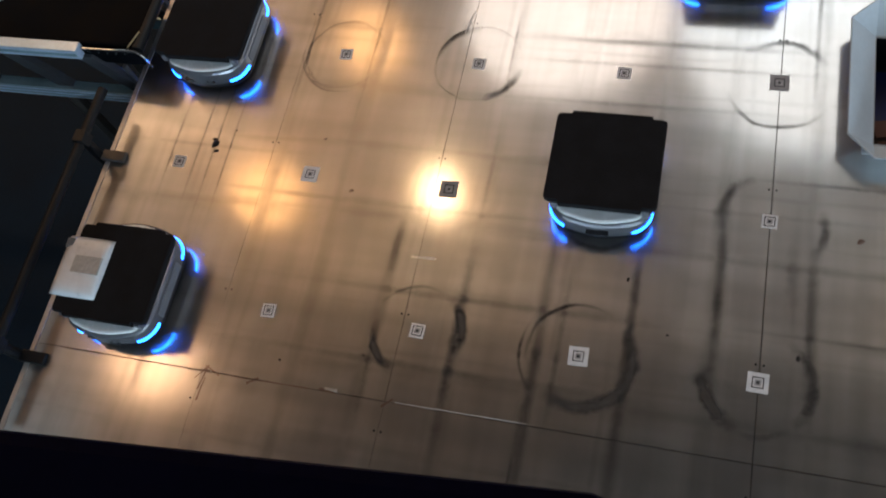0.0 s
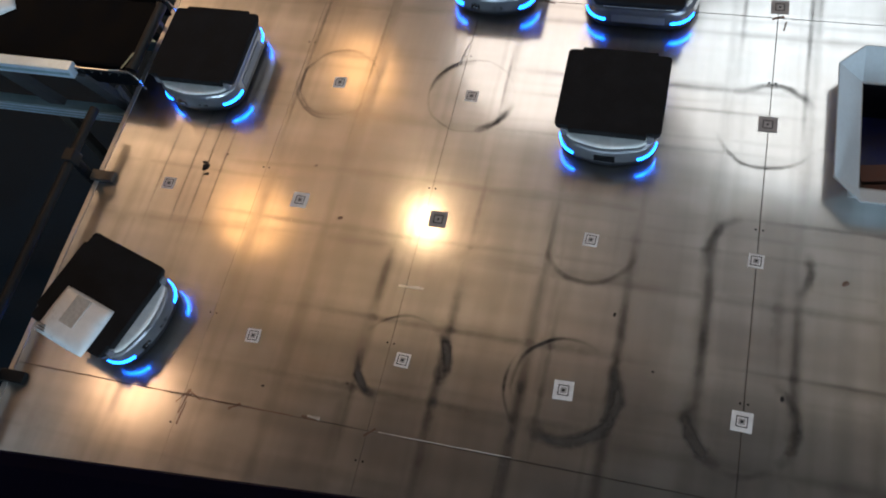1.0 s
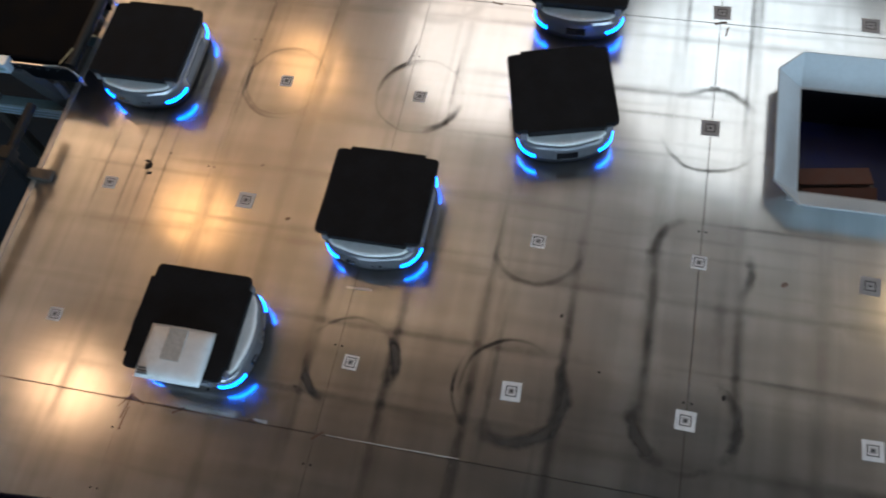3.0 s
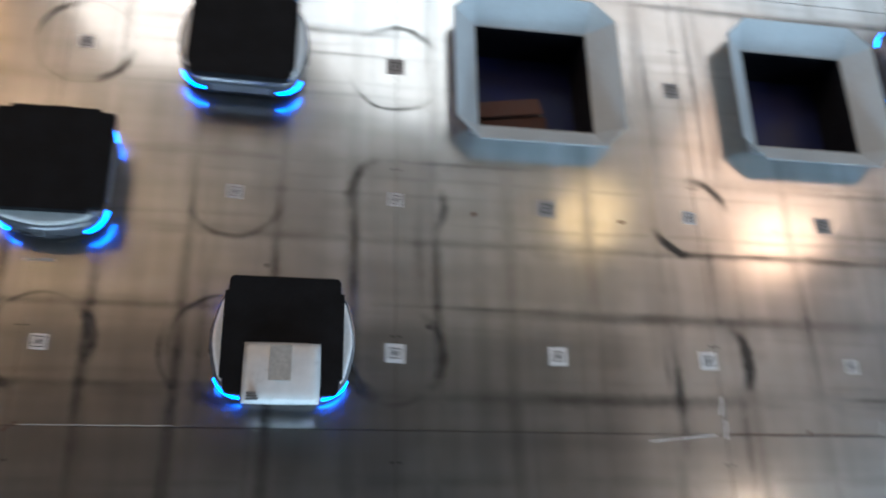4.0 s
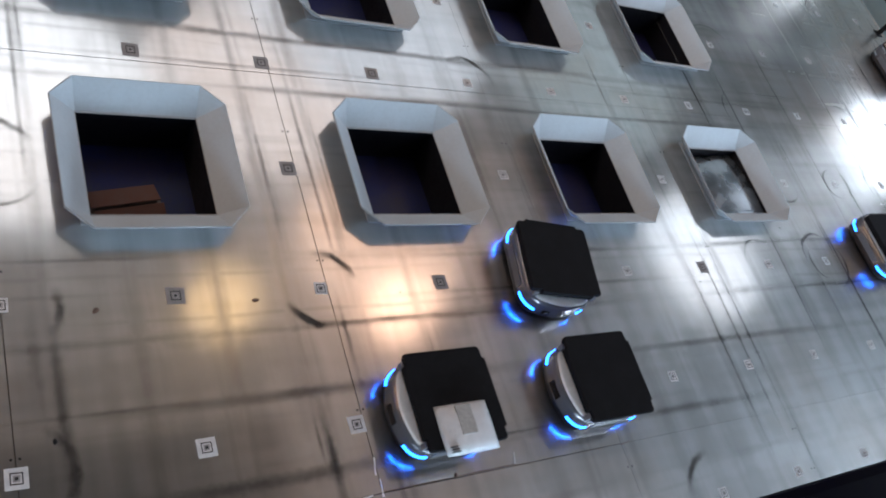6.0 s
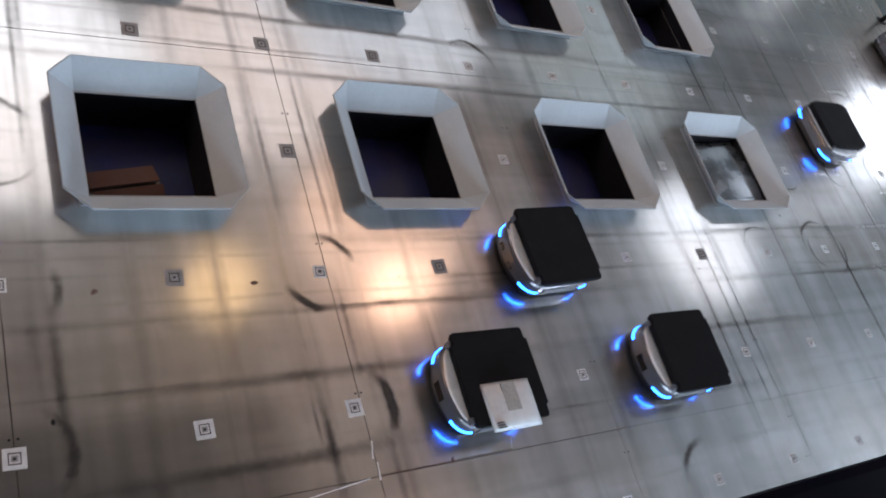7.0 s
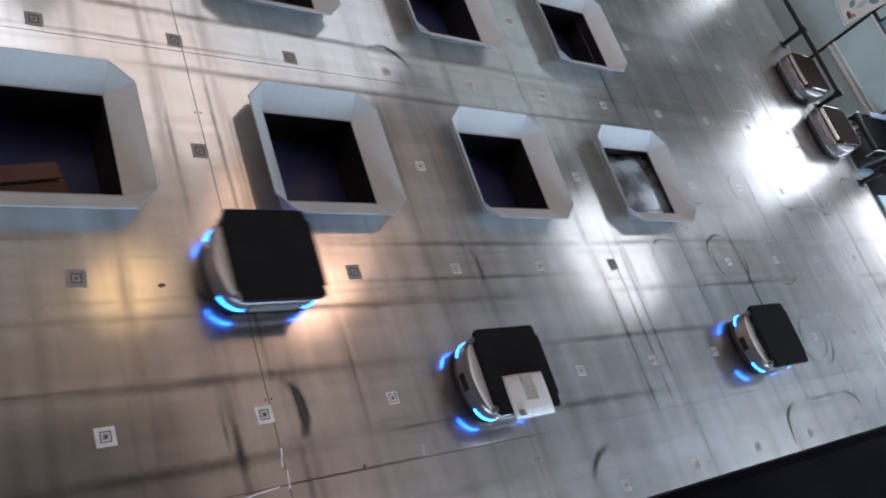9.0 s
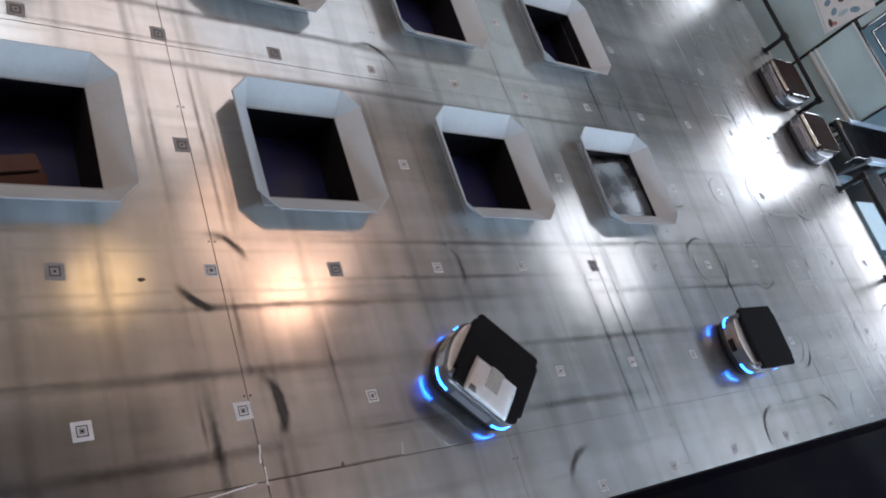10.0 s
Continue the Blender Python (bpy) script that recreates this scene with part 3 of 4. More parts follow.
DOWN_FAR = [
    (6, -0.13, -0.62, 0.22, 0.040, 0.85), (6, -0.17, -0.22, 0.12, 0.016, 0.55), (6, 0.12, -0.8, -0.2, 0.030, 0.75), (6, 0.065, 0.2, 1.0, 0.022, 0.50), (6, 0.10, 1.2, 2.9, 0.022, 0.55), (6, -0.12, 1.3, 2.8, 0.026, 0.45),
    (6, 0.17, 1.3, 2.6, 0.018, 0.45), (8, -0.14, 1.3, 2.8, 0.024, 0.40), (8, 0.12, 1.2, 2.8, 0.020, 0.35), (10, -0.12, -0.9, 1.2, 0.024, 0.60), (10, 0.03, -0.9, 1.7, 0.022, 0.60), (10, 0.12, -0.6, 1.3, 0.022, 0.55),
    (10, -0.04, 1.3, 2.9, 0.030, 0.35), (12, 0.15, -0.7, 2.0, 0.018, 0.60), (12, -0.15, 0.0, 1.0, 0.018, 0.45)]
# marks along a row: row, offset in metres, from column, to column, width, strength
ALONG_NEAR = [
    (0, 0.150, 0.6, 3.9, 0.026, 0.45), (0, -0.13, 0.5, 3.8, 0.026, 0.50), (0, -0.02, 2.2, 4.6, 0.030, 0.22), (0, 0.16, 4.4, 7.3, 0.040, 0.70), (0, 0.165, 7.6, 12.0, 0.032, 0.60), (0, -0.16, 4.2, 6.5, 0.046, 0.75),
    (0, -0.17, 8.0, 10.2, 0.032, 0.60), (1, 0.14, 6.4, 10.0, 0.022, 0.60), (1, -0.05, 6.3, 10.0, 0.020, 0.60), (1, -0.17, 4.0, 9.7, 0.026, 0.52), (1, -0.10, 0.5, 3.0, 0.020, 0.30), (1, 0.16, 9.8, 13.0, 0.020, 0.50),
    (1, -0.16, 9.8, 14.0, 0.020, 0.55), (1, 0.02, 2.8, 5.0, 0.018, 0.25)]
ALONG_FAR = [
    (2, 0.150, 2.2, 4.4, 0.024, 0.50), (2, 0.04, 2.2, 4.3, 0.018, 0.45), (2, -0.15, 1.8, 4.2, 0.018, 0.40), (3, 0.16, 3.0, 9.8, 0.032, 0.60), (3, -0.03, 4.0, 7.5, 0.020, 0.45), (3, -0.16, 5.0, 12.0, 0.024, 0.50),
    (3, 0.05, 9.5, 13.0, 0.020, 0.45), (4, 0.10, 2.0, 4.4, 0.022, 0.40), (4, -0.14, 1.0, 4.4, 0.020, 0.40), (5, 0.15, 3.0, 11.0, 0.022, 0.40), (5, -0.15, 4.0, 12.0, 0.022, 0.40), (-1, 0.20, 12.0, 13.0, 0.020, 0.75)]
# turning marks: column, row, radius, from angle, to angle, width, strength
TURNS_NEAR = [
    (3, 0, 0.185, -125, 40, 0.040, 1.25), (3, 0, 0.190, 60, 200, 0.014, 0.55), (3, 0, 0.215, 150, 235, 0.011, 0.55), (4, 0, 0.180, 168, 252, 0.040, 0.90), (4, 0, 0.175, -50, 60, 0.032, 0.70), (4, 0, 0.185, 252, 305, 0.022, 0.35),
    (2, 0, 0.170, 172, 250, 0.028, 0.85), (2, 0, 0.170, -25, 60, 0.030, 0.85), (2, 0, 0.180, 60, 150, 0.012, 0.35), (3, 1, 0.180, 200, 350, 0.020, 0.50), (4, 1, 0.180, 110, 195, 0.032, 0.45), (4, 1, 0.19, -40, 20, 0.03, 0.4)]
TURNS_FAR = [
    (1, 2, 0.175, 0, 350, 0.014, 0.26), (1, 2, 0.192, 170, 300, 0.010, 0.32), (2, 2, 0.180, 95, 178, 0.022, 0.50), (2, 2, 0.180, -75, -5, 0.028, 0.60), (2, 2, 0.186, 0, 355, 0.010, 0.22), (4, 2, 0.190, 30, 135, 0.024, 0.55), (4, 2, 0.200, 195, 330, 0.016, 0.45), (6, 0, 0.170, -45, 55, 0.040, 0.95),
    (6, 1, 0.165, 198, 282, 0.034, 0.90), (6, 1, 0.170, 12, 95, 0.030, 0.70), (8, 1, 0.165, -45, 60, 0.022, 0.55), (12, 1, 0.200, 60, 180, 0.018, 0.75), (12, 1, 0.200, -75, 30, 0.018, 0.65), (12, -1, 0.200, 90, 195, 0.020, 0.80)]
TURNS_END = [(13, -1, 0.200, 15, 90, 0.020, 0.70), (9, -1, 0.200, 85, 175, 0.032, 0.60), (13, 0, 0.200, -95, 15, 0.018, 0.65), (8, 3, 0.180, 0, 120, 0.022, 0.55), (13, 2, 0.120, 80, 290, 0.014, 0.75), (13, 2, 0.150, -60, 40, 0.014, 0.60)]


class TyreMarks:
    """Lays ribbons of rubber film on the floor."""
    def __init__(self):
        self.count = 0

    def ribbon(self, points, width, strength):
        self.count += 1
        bm = bmesh.new()
        across, wear = bm.loops.layers.uv.new("across"), bm.loops.layers.uv.new("wear")
        z = 0.0003 + 0.000004 * (self.count % 60)
        rows, n = [], len(points)
        for k, p in enumerate(points):
            d = (points[min(n - 1, k + 1)] - points[max(0, k - 1)]).normalized() * width
            rows.append([bm.verts.new((p.x - d.y * s, p.y + d.x * s, z)) for s in (-1, 0, 1)])
        for k, (a, b) in enumerate(zip(rows, rows[1:])):
            fade = [strength * min(1, 2.5 * e / n + 0.05, 2.5 * (n - 1 - e) / n + 0.05) for e in (k, k + 1)]
            for i in (0, 1):
                face = bm.faces.new((a[i], a[i + 1], b[i + 1], b[i]))
                for loop, (u, e) in zip(face.loops, ((i - 1, 0), (i, 0), (i, 1), (i - 1, 1))):
                    loop[across].uv, loop[wear].uv = (u, 0), (fade[e], 0)
        part("tyre_mark", bm, TYRE, floor)

    def straight(self, x0, y0, x1, y1, width, strength):
        a, b = Vector((x0, y0)), Vector((x1, y1))
        side = Vector((-(b - a).y, (b - a).x)).normalized()
        n = max(6, int((b - a).length / 0.12))
        sway = noise.noise(Vector((x0 * 3, y0 * 3, 1)))
        self.ribbon([a.lerp(b, k / n) + side * 0.006 * noise.noise(Vector((k * 0.16, x0 + y0, sway))) for k in range(n + 1)], width * 0.5, strength)

    def turn(self, x, y, radius, a0, a1, width, strength):
        n = max(8, int(abs(a1 - a0) / 8))
        pts = []
        for k in range(n + 1):
            a = radians(a0 + (a1 - a0) * k / n)
            r = radius + 0.010 * noise.noise(Vector((k * 0.25, x * 5, y * 5)))
            pts.append(Vector((x + r * math.cos(a), y + r * math.sin(a))))
        self.ribbon(pts, width * 0.5, strength)


marks = TyreMarks()
for c, off, r0, r1, width, strength in DOWN_NEAR + DOWN_WEST + DOWN_FAR:
    marks.straight(c * P + off, r0 * P, c * P + off, r1 * P, width * 1.5, strength * 0.92)
for r, off, c0, c1, width, strength in ALONG_NEAR + ALONG_FAR:
    marks.straight(c0 * P, r * P + off, c1 * P, r * P + off, width * 1.7, strength * 0.72)
for c, r, radius, a0, a1, width, strength in TURNS_NEAR + TURNS_FAR + TURNS_END:
    marks.turn(c * P, r * P, radius, a0, a1, width * 1.7, strength * 1.7)
# slighter wear scattered over the lanes, denser towards the far end of the floor
mrng = random.Random(21)
for k in range(46):
    c, r = mrng.randint(1, 15), mrng.randint(-1, 8)
    length, off = mrng.uniform(0.4, 1.8), mrng.choice((-0.155, 0.155)) + mrng.uniform(-0.02, 0.02)
    if (c, r) in CHUTES or (c, r + 1) in CHUTES or (c + 1, r) in CHUTES or (c + 2, r) in CHUTES:
        continue
    if k % 2:
        marks.straight(c * P + off, r * P - 0.15, c * P + off, r * P - 0.15 + min(length, 0.55), mrng.uniform(0.018, 0.03), mrng.uniform(0.25, 0.5))
    else:
        marks.straight(c * P - 0.1, r * P + off, c * P - 0.1 + length * 0.6, r * P + off, mrng.uniform(0.018, 0.03), mrng.uniform(0.25, 0.5))
for k in range(44):
    c, r, a = mrng.randint(11, 16), mrng.randint(-1, 6), mrng.uniform(0, 360)
    marks.turn(c * P + mrng.uniform(-0.05, 0.05), r * P, mrng.uniform(0.14, 0.21), a, a + mrng.uniform(50, 150), mrng.uniform(0.012, 0.024), mrng.uniform(0.7, 1.3))
for k in range(24):
    c, r = mrng.choice((11, 12, 13, 14, 15)), mrng.uniform(-1, 3)
    off = mrng.choice((-0.15, 0.15)) + mrng.uniform(-0.03, 0.03)
    marks.straight(c * P + off, r * P, c * P + off + mrng.uniform(-0.03, 0.03), r * P + mrng.uniform(0.4, 1.3), mrng.uniform(0.014, 0.022), mrng.uniform(0.6, 1.1))

# ---------------------------------------------------------------- floor markers
ring_bm = bmesh.new()
for a, b, c, d in ((-0.0195, 0.0195, 0.0160, 0.0195), (-0.0195, 0.0195, -0.0195, -0.0160), (-0.0195, -0.0160, -0.0160, 0.0160), (0.0160, 0.0195, -0.0160, 0.0160)):
    box(a, b, c, d, 0.0011, 0.0019, bm=ring_bm)
STICKER_LARGE = mesh_of(box(-0.035, 0.035, -0.035, 0.035, -0.0005, 0.0012), "sticker", STICKER)
STICKER_DULL = mesh_of(box(-0.036, 0.036, -0.036, 0.036, -0.0005, 0.0012), "sticker", STICKER_GREY)
DULL_CELLS = {(2, 1), (4, 2), (3, 3), (4, 3), (5, 1), (7, 1), (10, 1), (6, 2), (5, 3), (6, 3), (7, 3)}
STICKER_SMALL = mesh_of(box(-0.0275, 0.0275, -0.0275, 0.0275, -0.0005, 0.0012), "sticker", STICKER)
RING_MESH = mesh_of(ring_bm, "printed_frame", INK)
core_bm = box(-0.0105, 0.0105, -0.0105, 0.0105, 0.0011, 0.0016)
CORE_MESH = mesh_of(core_bm, "printed_square", INK_GREY)
code_bm = box(-0.0050, 0.0050, -0.0050, 0.0050, 0.0015, 0.0019)
CODE_MESH = mesh_of(code_bm, "printed_code", INK)
rng = random.Random(4)
for c in range(0, 17):
    for r in range(-1, 10):
        if (c, r) in CHUTES or (r == -1 and c < 2):
            continue
        dull = (c, r) in DULL_CELLS
        t = new("floor_marker", STICKER_DULL if dull else STICKER_LARGE if (r == 0 and 3 <= c <= 6) or (c, r) == (1, 1) else STICKER_SMALL)
        t.matrix_basis = pose(c * P + rng.uniform(-0.004, 0.004), r * P + rng.uniform(-0.004, 0.004), 0, 0, 0, rng.uniform(-3, 3))
        tagged(t, "worn grey square navigation sticker with a printed dark frame" if dull else "white square navigation sticker with a printed dark frame", "floor marker", "floor markers")
        for nm, me in (("printed_frame", RING_MESH), ("printed_square", CORE_MESH), ("printed_code", CODE_MESH)):
            ob = new(nm, me)
            ob.parent = t

# ---------------------------------------------------------------- litter, seam cuts and torn tape on the floor
FLAKES_BROWN = [(2.706, 0.561, 0.012, 40), (3.306, 0.565, 0.013, 10), (3.971, -0.265, 0.012, 70), (0.799, 0.544, 0.010, 30)]
FLAKES_BLACK = [(0.137, 0.699, 0.018, 60), (0.152, 0.664, 0.011, 20), (0.124, 0.720, 0.009, 0), (2.089, 0.120, 0.006, 0), (0.702, -0.188, 0.006, 0), (0.624, 0.771, 0.007, 30), (0.212, 0.772, 0.005, 0), (5.084, 0.820, 0.005, 0), (3.972, 0.560, 0.004, 0), (4.574, 0.555, 0.004, 0),
                (1.93, 0.31, 0.007, 80), (2.52, 0.10, 0.009, 85), (1.02, -0.12, 0.006, 10), (5.924, 0.513, 0.006, 0), (6.9, 0.85, 0.007, 15)]
TAPES_DARK = [(0.420, -0.300, 0.10, 0.007, 80), (0.424, -0.345, 0.09, 0.008, 84), (0.395, -0.276, 0.09, 0.007, 4), (0.450, -0.270, 0.07, 0.008, -24), (0.405, -0.285, 0.06, 0.006, 52),
              (0.20, -0.277, 0.85, 0.0045, 0), (0.70, -0.277, 0.30, 0.0055, 0.5), (0.62, -0.283, 0.05, 0.012, 30), (0.915, -0.272, 0.06, 0.010, -6), (1.150, -0.280, 0.05, 0.010, 40),
              (3.80, -0.272, 0.34, 0.005, 0), (4.12, -0.270, 0.30, 0.005, 0), (4.914, -0.276, 0.06, 0.005, 8), (2.40, 1.742, 0.05, 0.014, 20), (1.44, 1.738, 0.05, 0.012, -10), (2.43, 1.70, 0.05, 0.008, 80)]
TAPES_PALE = [(1.42, -0.272, 0.48, 0.0045, 0.3), (0.930, -0.268, 0.05, 0.014, 0), (3.627, -0.170, 0.07, 0.010, 80), (3.632, -0.255, 0.07, 0.009, 86), (3.46, -0.290, 0.26, 0.006, 6), (4.278, -0.244, 0.05, 0.008, 75),
              (1.121, 1.410, 0.12, 0.008, 80), (1.16, 0.295, 0.10, 0.012, 2)]


def flake(x, y, size, turn, mat, label):
    frng = random.Random(int(1000 * x + 77 * y))
    bm = bmesh.new()
    rim = [bm.verts.new((size * frng.uniform(0.5, 1.0) * math.cos(a) * 1.6, size * frng.uniform(0.5, 1.0) * math.sin(a), 0.0)) for a in np.linspace(0, 2 * math.pi, 9)[:-1]]
    top = bm.verts.new((0, 0, size * 0.35))
    for k in range(8):
        bm.faces.new((rim[k], rim[(k + 1) % 8], top))
    bm.faces.new(rim[::-1])
    ob = tagged(part("debris", bm, mat), label, "debris", "floor litter")
    ob.matrix_basis = pose(x, y, 0.0003, 0, 0, turn)


for x, y, size, turn in FLAKES_BROWN:
    flake(x, y, size, turn, BROWN, "dark brown flake of dirt on the steel floor")
for x, y, size, turn in FLAKES_BLACK:
    flake(x, y, size, turn, BLACK_STEEL, "small black crumb of rubber on the steel floor")


def tape(x, y, length, width, turn, mat, label):
    n = max(3, int(length / 0.02))
    trng = random.Random(int(500 * x + 31 * y + turn))
    bm = bmesh.new()
    rows = []
    for k in range(n + 1):
        u = (k / n - 0.5) * length
        w = width * trng.uniform(0.55, 1.0) / 2
        o = trng.uniform(-0.12, 0.12) * width
        rows.append([bm.verts.new((u, o + sgn * w, z)) for sgn, z in ((-1, 0.0), (-1, 0.0009), (1, 0.0009), (1, 0.0))])
    for a, b in zip(rows, rows[1:]):
        for k in range(4):
            bm.faces.new((a[k], a[(k + 1) % 4], b[(k + 1) % 4], b[k]))
    bm.faces.new(rows[0])
    bm.faces.new(rows[-1][::-1])
    ob = tagged(part("tape_scrap", bm, mat), label, "tape", "floor litter")
    ob.matrix_basis = pose(x, y, 0.0004, 0, 0, turn)


DARK_TAPE, PALE_TAPE = "torn dark tape along a floor seam", "pale strip of tape on a floor seam"
for x, y, length, width, turn in TAPES_DARK:
    tape(x, y, length, width, turn, BROWN, DARK_TAPE)
for x, y, length, width, turn in TAPES_PALE:
    tape(x, y, length, width, turn, STICKER if 3 < x < 4 else LABEL_GREY, PALE_TAPE)

# ---------------------------------------------------------------- perimeter rails
def edge_rail(x, ys, inward, z, foot, over, label):
    """Pipe on short posts. foot: height where the posts begin; over: how far the pipe runs past its first and last post."""
    t = thing("edge_rail", label, "railing")
    part("pipe", tube((x, ys[0] - over[0], z), (x, ys[-1] + over[1], z), 0.021), BLACK_STEEL, t)
    for y in ys:
        post = part("post", tube((x, y, foot), (x, y, z + 0.01), 0.022), BLACK_STEEL, t)
        part("clamp", box(x - 0.026, x + 0.026, y - 0.03, y + 0.03, z - 0.03, z + 0.03, 0.006), BLACK_STEEL, post)
        if foot < 0:
            a, b = sorted((x + inward * 0.02, x + inward * 0.13))
            part("bracket", box(a, b, y - 0.024, y + 0.024, 0.004, 0.026, 0.004), GREY_STEEL if y > 0 else BLACK_STEEL, t)
        else:
            part("base_plate", box(x - 0.04, x + 0.04, y - 0.04, y + 0.04, 0.0, 0.006, 0.002), BLACK_STEEL, t)
    return t


edge_rail(-0.385, [-0.34, 0.58], 1, 0.15, -0.30, (0.25, 0.25), "black pipe rail on short posts clamped to the floor edge")
edge_rail(9.865, [2.17, 2.90, 3.56], -1, 0.225, 0.0, (0.03, 0.30), "black pipe rail on short posts at the floor edge")
edge_rail(9.865, [0.44, 1.34], -1, 0.240, 0.0, (0.30, 0.03), "black pipe rail on short posts at the floor edge")

# ---------------------------------------------------------------- conveyors
def conveyor(x_end, y, direction, length, label):
    """Belt conveyor that ends at x_end; direction is the side to which it runs away."""
    t = thing("belt_conveyor", label, "conveyor", m=pose(x_end, y, 0, 0, 0, 0 if direction > 0 else 180))
    part("belt", box(0.02, length, -0.185, 0.185, 0.17, 0.215, 0.015), BELT, t, "black rubber belt")
    part("end_roller", tube((0.03, -0.185, 0.190), (0.03, 0.185, 0.190), 0.026), BLACK_STEEL, t)
    for s in (1, -1):
        side_rail = part("side_rail", box(0.30, length, s * 0.212 - 0.026, s * 0.212 + 0.026, 0.165, 0.225, 0.004), ALU, t, "ribbed aluminium side rail")
        part("rail_groove", box(0.31, length, s * 0.2385 - 0.0015, s * 0.2385 + 0.0015, 0.188, 0.204), TEAL, side_rail)
        cheek = part("end_cheek", box(0.02, 0.30, s * 0.200 - 0.006, s * 0.200 + 0.006, 0.110, 0.205, 0.004), BELT, t, "black side plate")
        part("edge_strip", box(0.03, 0.29, s * 0.207 - 0.004, s * 0.207 + 0.004, 0.205, 0.213, 0.002), CHROME, t, "thin bright strip")
        wire = [(0.12, 0.214), (0.06, 0.221), (0.025, 0.216), (0.004, 0.196), (-0.006, 0.160), (-0.008, 0.100)]
        hook = bmesh.new()
        for (xa, za), (xb, zb) in zip(wire, wire[1:]):
            tube((xa, s * 0.209, za), (xb, s * 0.209, zb), 0.0042, hook, 8)
        part("corner_hook", hook, CHROME, t, "bent bright wire round the belt's corner")
        part("end_post", box(0.120, 0.138, s * 0.216 - 0.010, s * 0.216 + 0.010, -0.090, 0.108, 0.003), STRUT, t, "dark grey upright plate")
        for k in range(5):
            part("bolt", tube((0.08 + k * 0.045, s * 0.205, 0.188), (0.08 + k * 0.045, s * 0.210, 0.188), 0.006, sides=8), CHROME, cheek)
        lower_rail = part("lower_rail", box(0.0, length, s * 0.215 - 0.026, s * 0.215 + 0.026, -0.165, -0.09, 0.004), TEAL, t, "grey-teal lower rail")
        for z in (-0.152, -0.128, -0.104):
            part("rail_rib", box(0.005, length, s * 0.2415 - 0.003, s * 0.2415 + 0.003, z - 0.004, z + 0.004, 0.001), ALU, lower_rail)
        for k in range(4):
            x = 0.10 + k * 0.42
            bm = bmesh.new()
            a = [bm.verts.new((x + dx + (0.16 if hi else 0), s * 0.205 + dy, 0.165 if hi else -0.09)) for hi in (0, 1) for dx, dy in ((0, -0.018), (0.085, -0.018), (0.085, 0.018), (0, 0.018))]
            for f in ((0, 1, 2, 3), (4, 5, 6, 7), (0, 1, 5, 4), (1, 2, 6, 5), (2, 3, 7, 6), (3, 0, 4, 7)):
                bm.faces.new([a[i] for i in f])
            part("strut", bm, STRUT, t, "wide dark grey diagonal strut")
        part("leg", box(0.55, 0.60, s * 0.215 - 0.02, s * 0.215 + 0.02, -1.30, -0.14, 0.004), GREY_STEEL, t)
    part("cable", tube((0.060, 0.195, 0.217), (0.030, 0.110, 0.222), 0.0035, sides=6), CABLE, t, "loose yellowish cable")
    return t


conveyor(-0.235, 2 * P, -1, 2.4, "black belt conveyor with aluminium rails ending at the floor edge")
conveyor(10.02, 3 * P - 0.02, 1, 2.2, "black belt conveyor with aluminium rails feeding the parked robots")


def flat_parcel(name_label, sx, sy, h, m, bars=True):
    """A padded film bag, puffed in the middle, with a printed label."""
    t = thing("parcel", name_label, "parcel", m=m)
    bm = bmesh.new()
    nx, ny = 14, 12
    prng = random.Random(7)
    top, bottom = {}, {}
    for i in range(nx + 1):
        for j in range(ny + 1):
            u, v = i / nx * 2 - 1, j / ny * 2 - 1
            f = max(0, (1 - u ** 4) * (1 - v ** 4)) ** 0.6
            x, y = u * sx / 2 * (1 - 0.02 * v * v), v * sy / 2 * (1 - 0.02 * u * u)
            z = 0.003 + h * f + prng.uniform(-0.0012, 0.0012) * f
            top[i, j] = bm.verts.new((x, y, z))
            bottom[i, j] = top[i, j] if i in (0, nx) or j in (0, ny) else bm.verts.new((x, y, 0.0))
    for i in range(nx):
        for j in range(ny):
            bm.faces.new((top[i, j], top[i + 1, j], top[i + 1, j + 1], top[i, j + 1]))
            bm.faces.new((bottom[i, j + 1], bottom[i + 1, j + 1], bottom[i + 1, j], bottom[i, j]))
    part("bag", bm, BAG, t, smooth=True)
    if bars:
        part("label_patch", box(-0.040, 0.030, -0.030, sy / 2 - 0.014, h * 0.94, h + 0.0060, 0.001), LABEL_GREY, t, "faded grey address label")
        for k in range(3):
            part("label_bar", box(-0.108, -0.078 + 0.004 * k, -0.072 - 0.010 * k, -0.067 - 0.010 * k, h * 0.7, h + 0.0035), LABEL_DARK, t)
    return t


flat_parcel("white padded parcel lying on the conveyor belt", 0.26, 0.22, 0.03, pose(-1.13, 1.29, 0.216, 0, 0, 35), bars=False)

# ---------------------------------------------------------------- end of the hall past the short rail
structure("side_walk", box(10.05, 19.9, -4, 11, -0.62, -0.55), TEAL, "grey-teal walkway past the floor edge")


def frosted_panel(x, y0, y1, z0, z1):
    t = thing("partition_panel", "frosted teal panel in a black frame", "partition", "partition panels")
    part("pane", box(x, x + 0.02, y0 + 0.012, y1 - 0.012, z0 + 0.012, z1 - 0.012), GLASS_TEAL, t)
    for a, b in ((y0, y0 + 0.012), (y1 - 0.012, y1)):
        part("frame_post", box(x - 0.010, x + 0.030, a, b, z0, z1, 0.003), BLACK_STEEL, t)
    for a, b in ((z0, z0 + 0.012), (z1 - 0.012, z1)):
        part("frame_rail", box(x - 0.008, x + 0.028, y0 + 0.012, y1 - 0.012, a, b, 0.003), BLACK_STEEL, t)
    return t


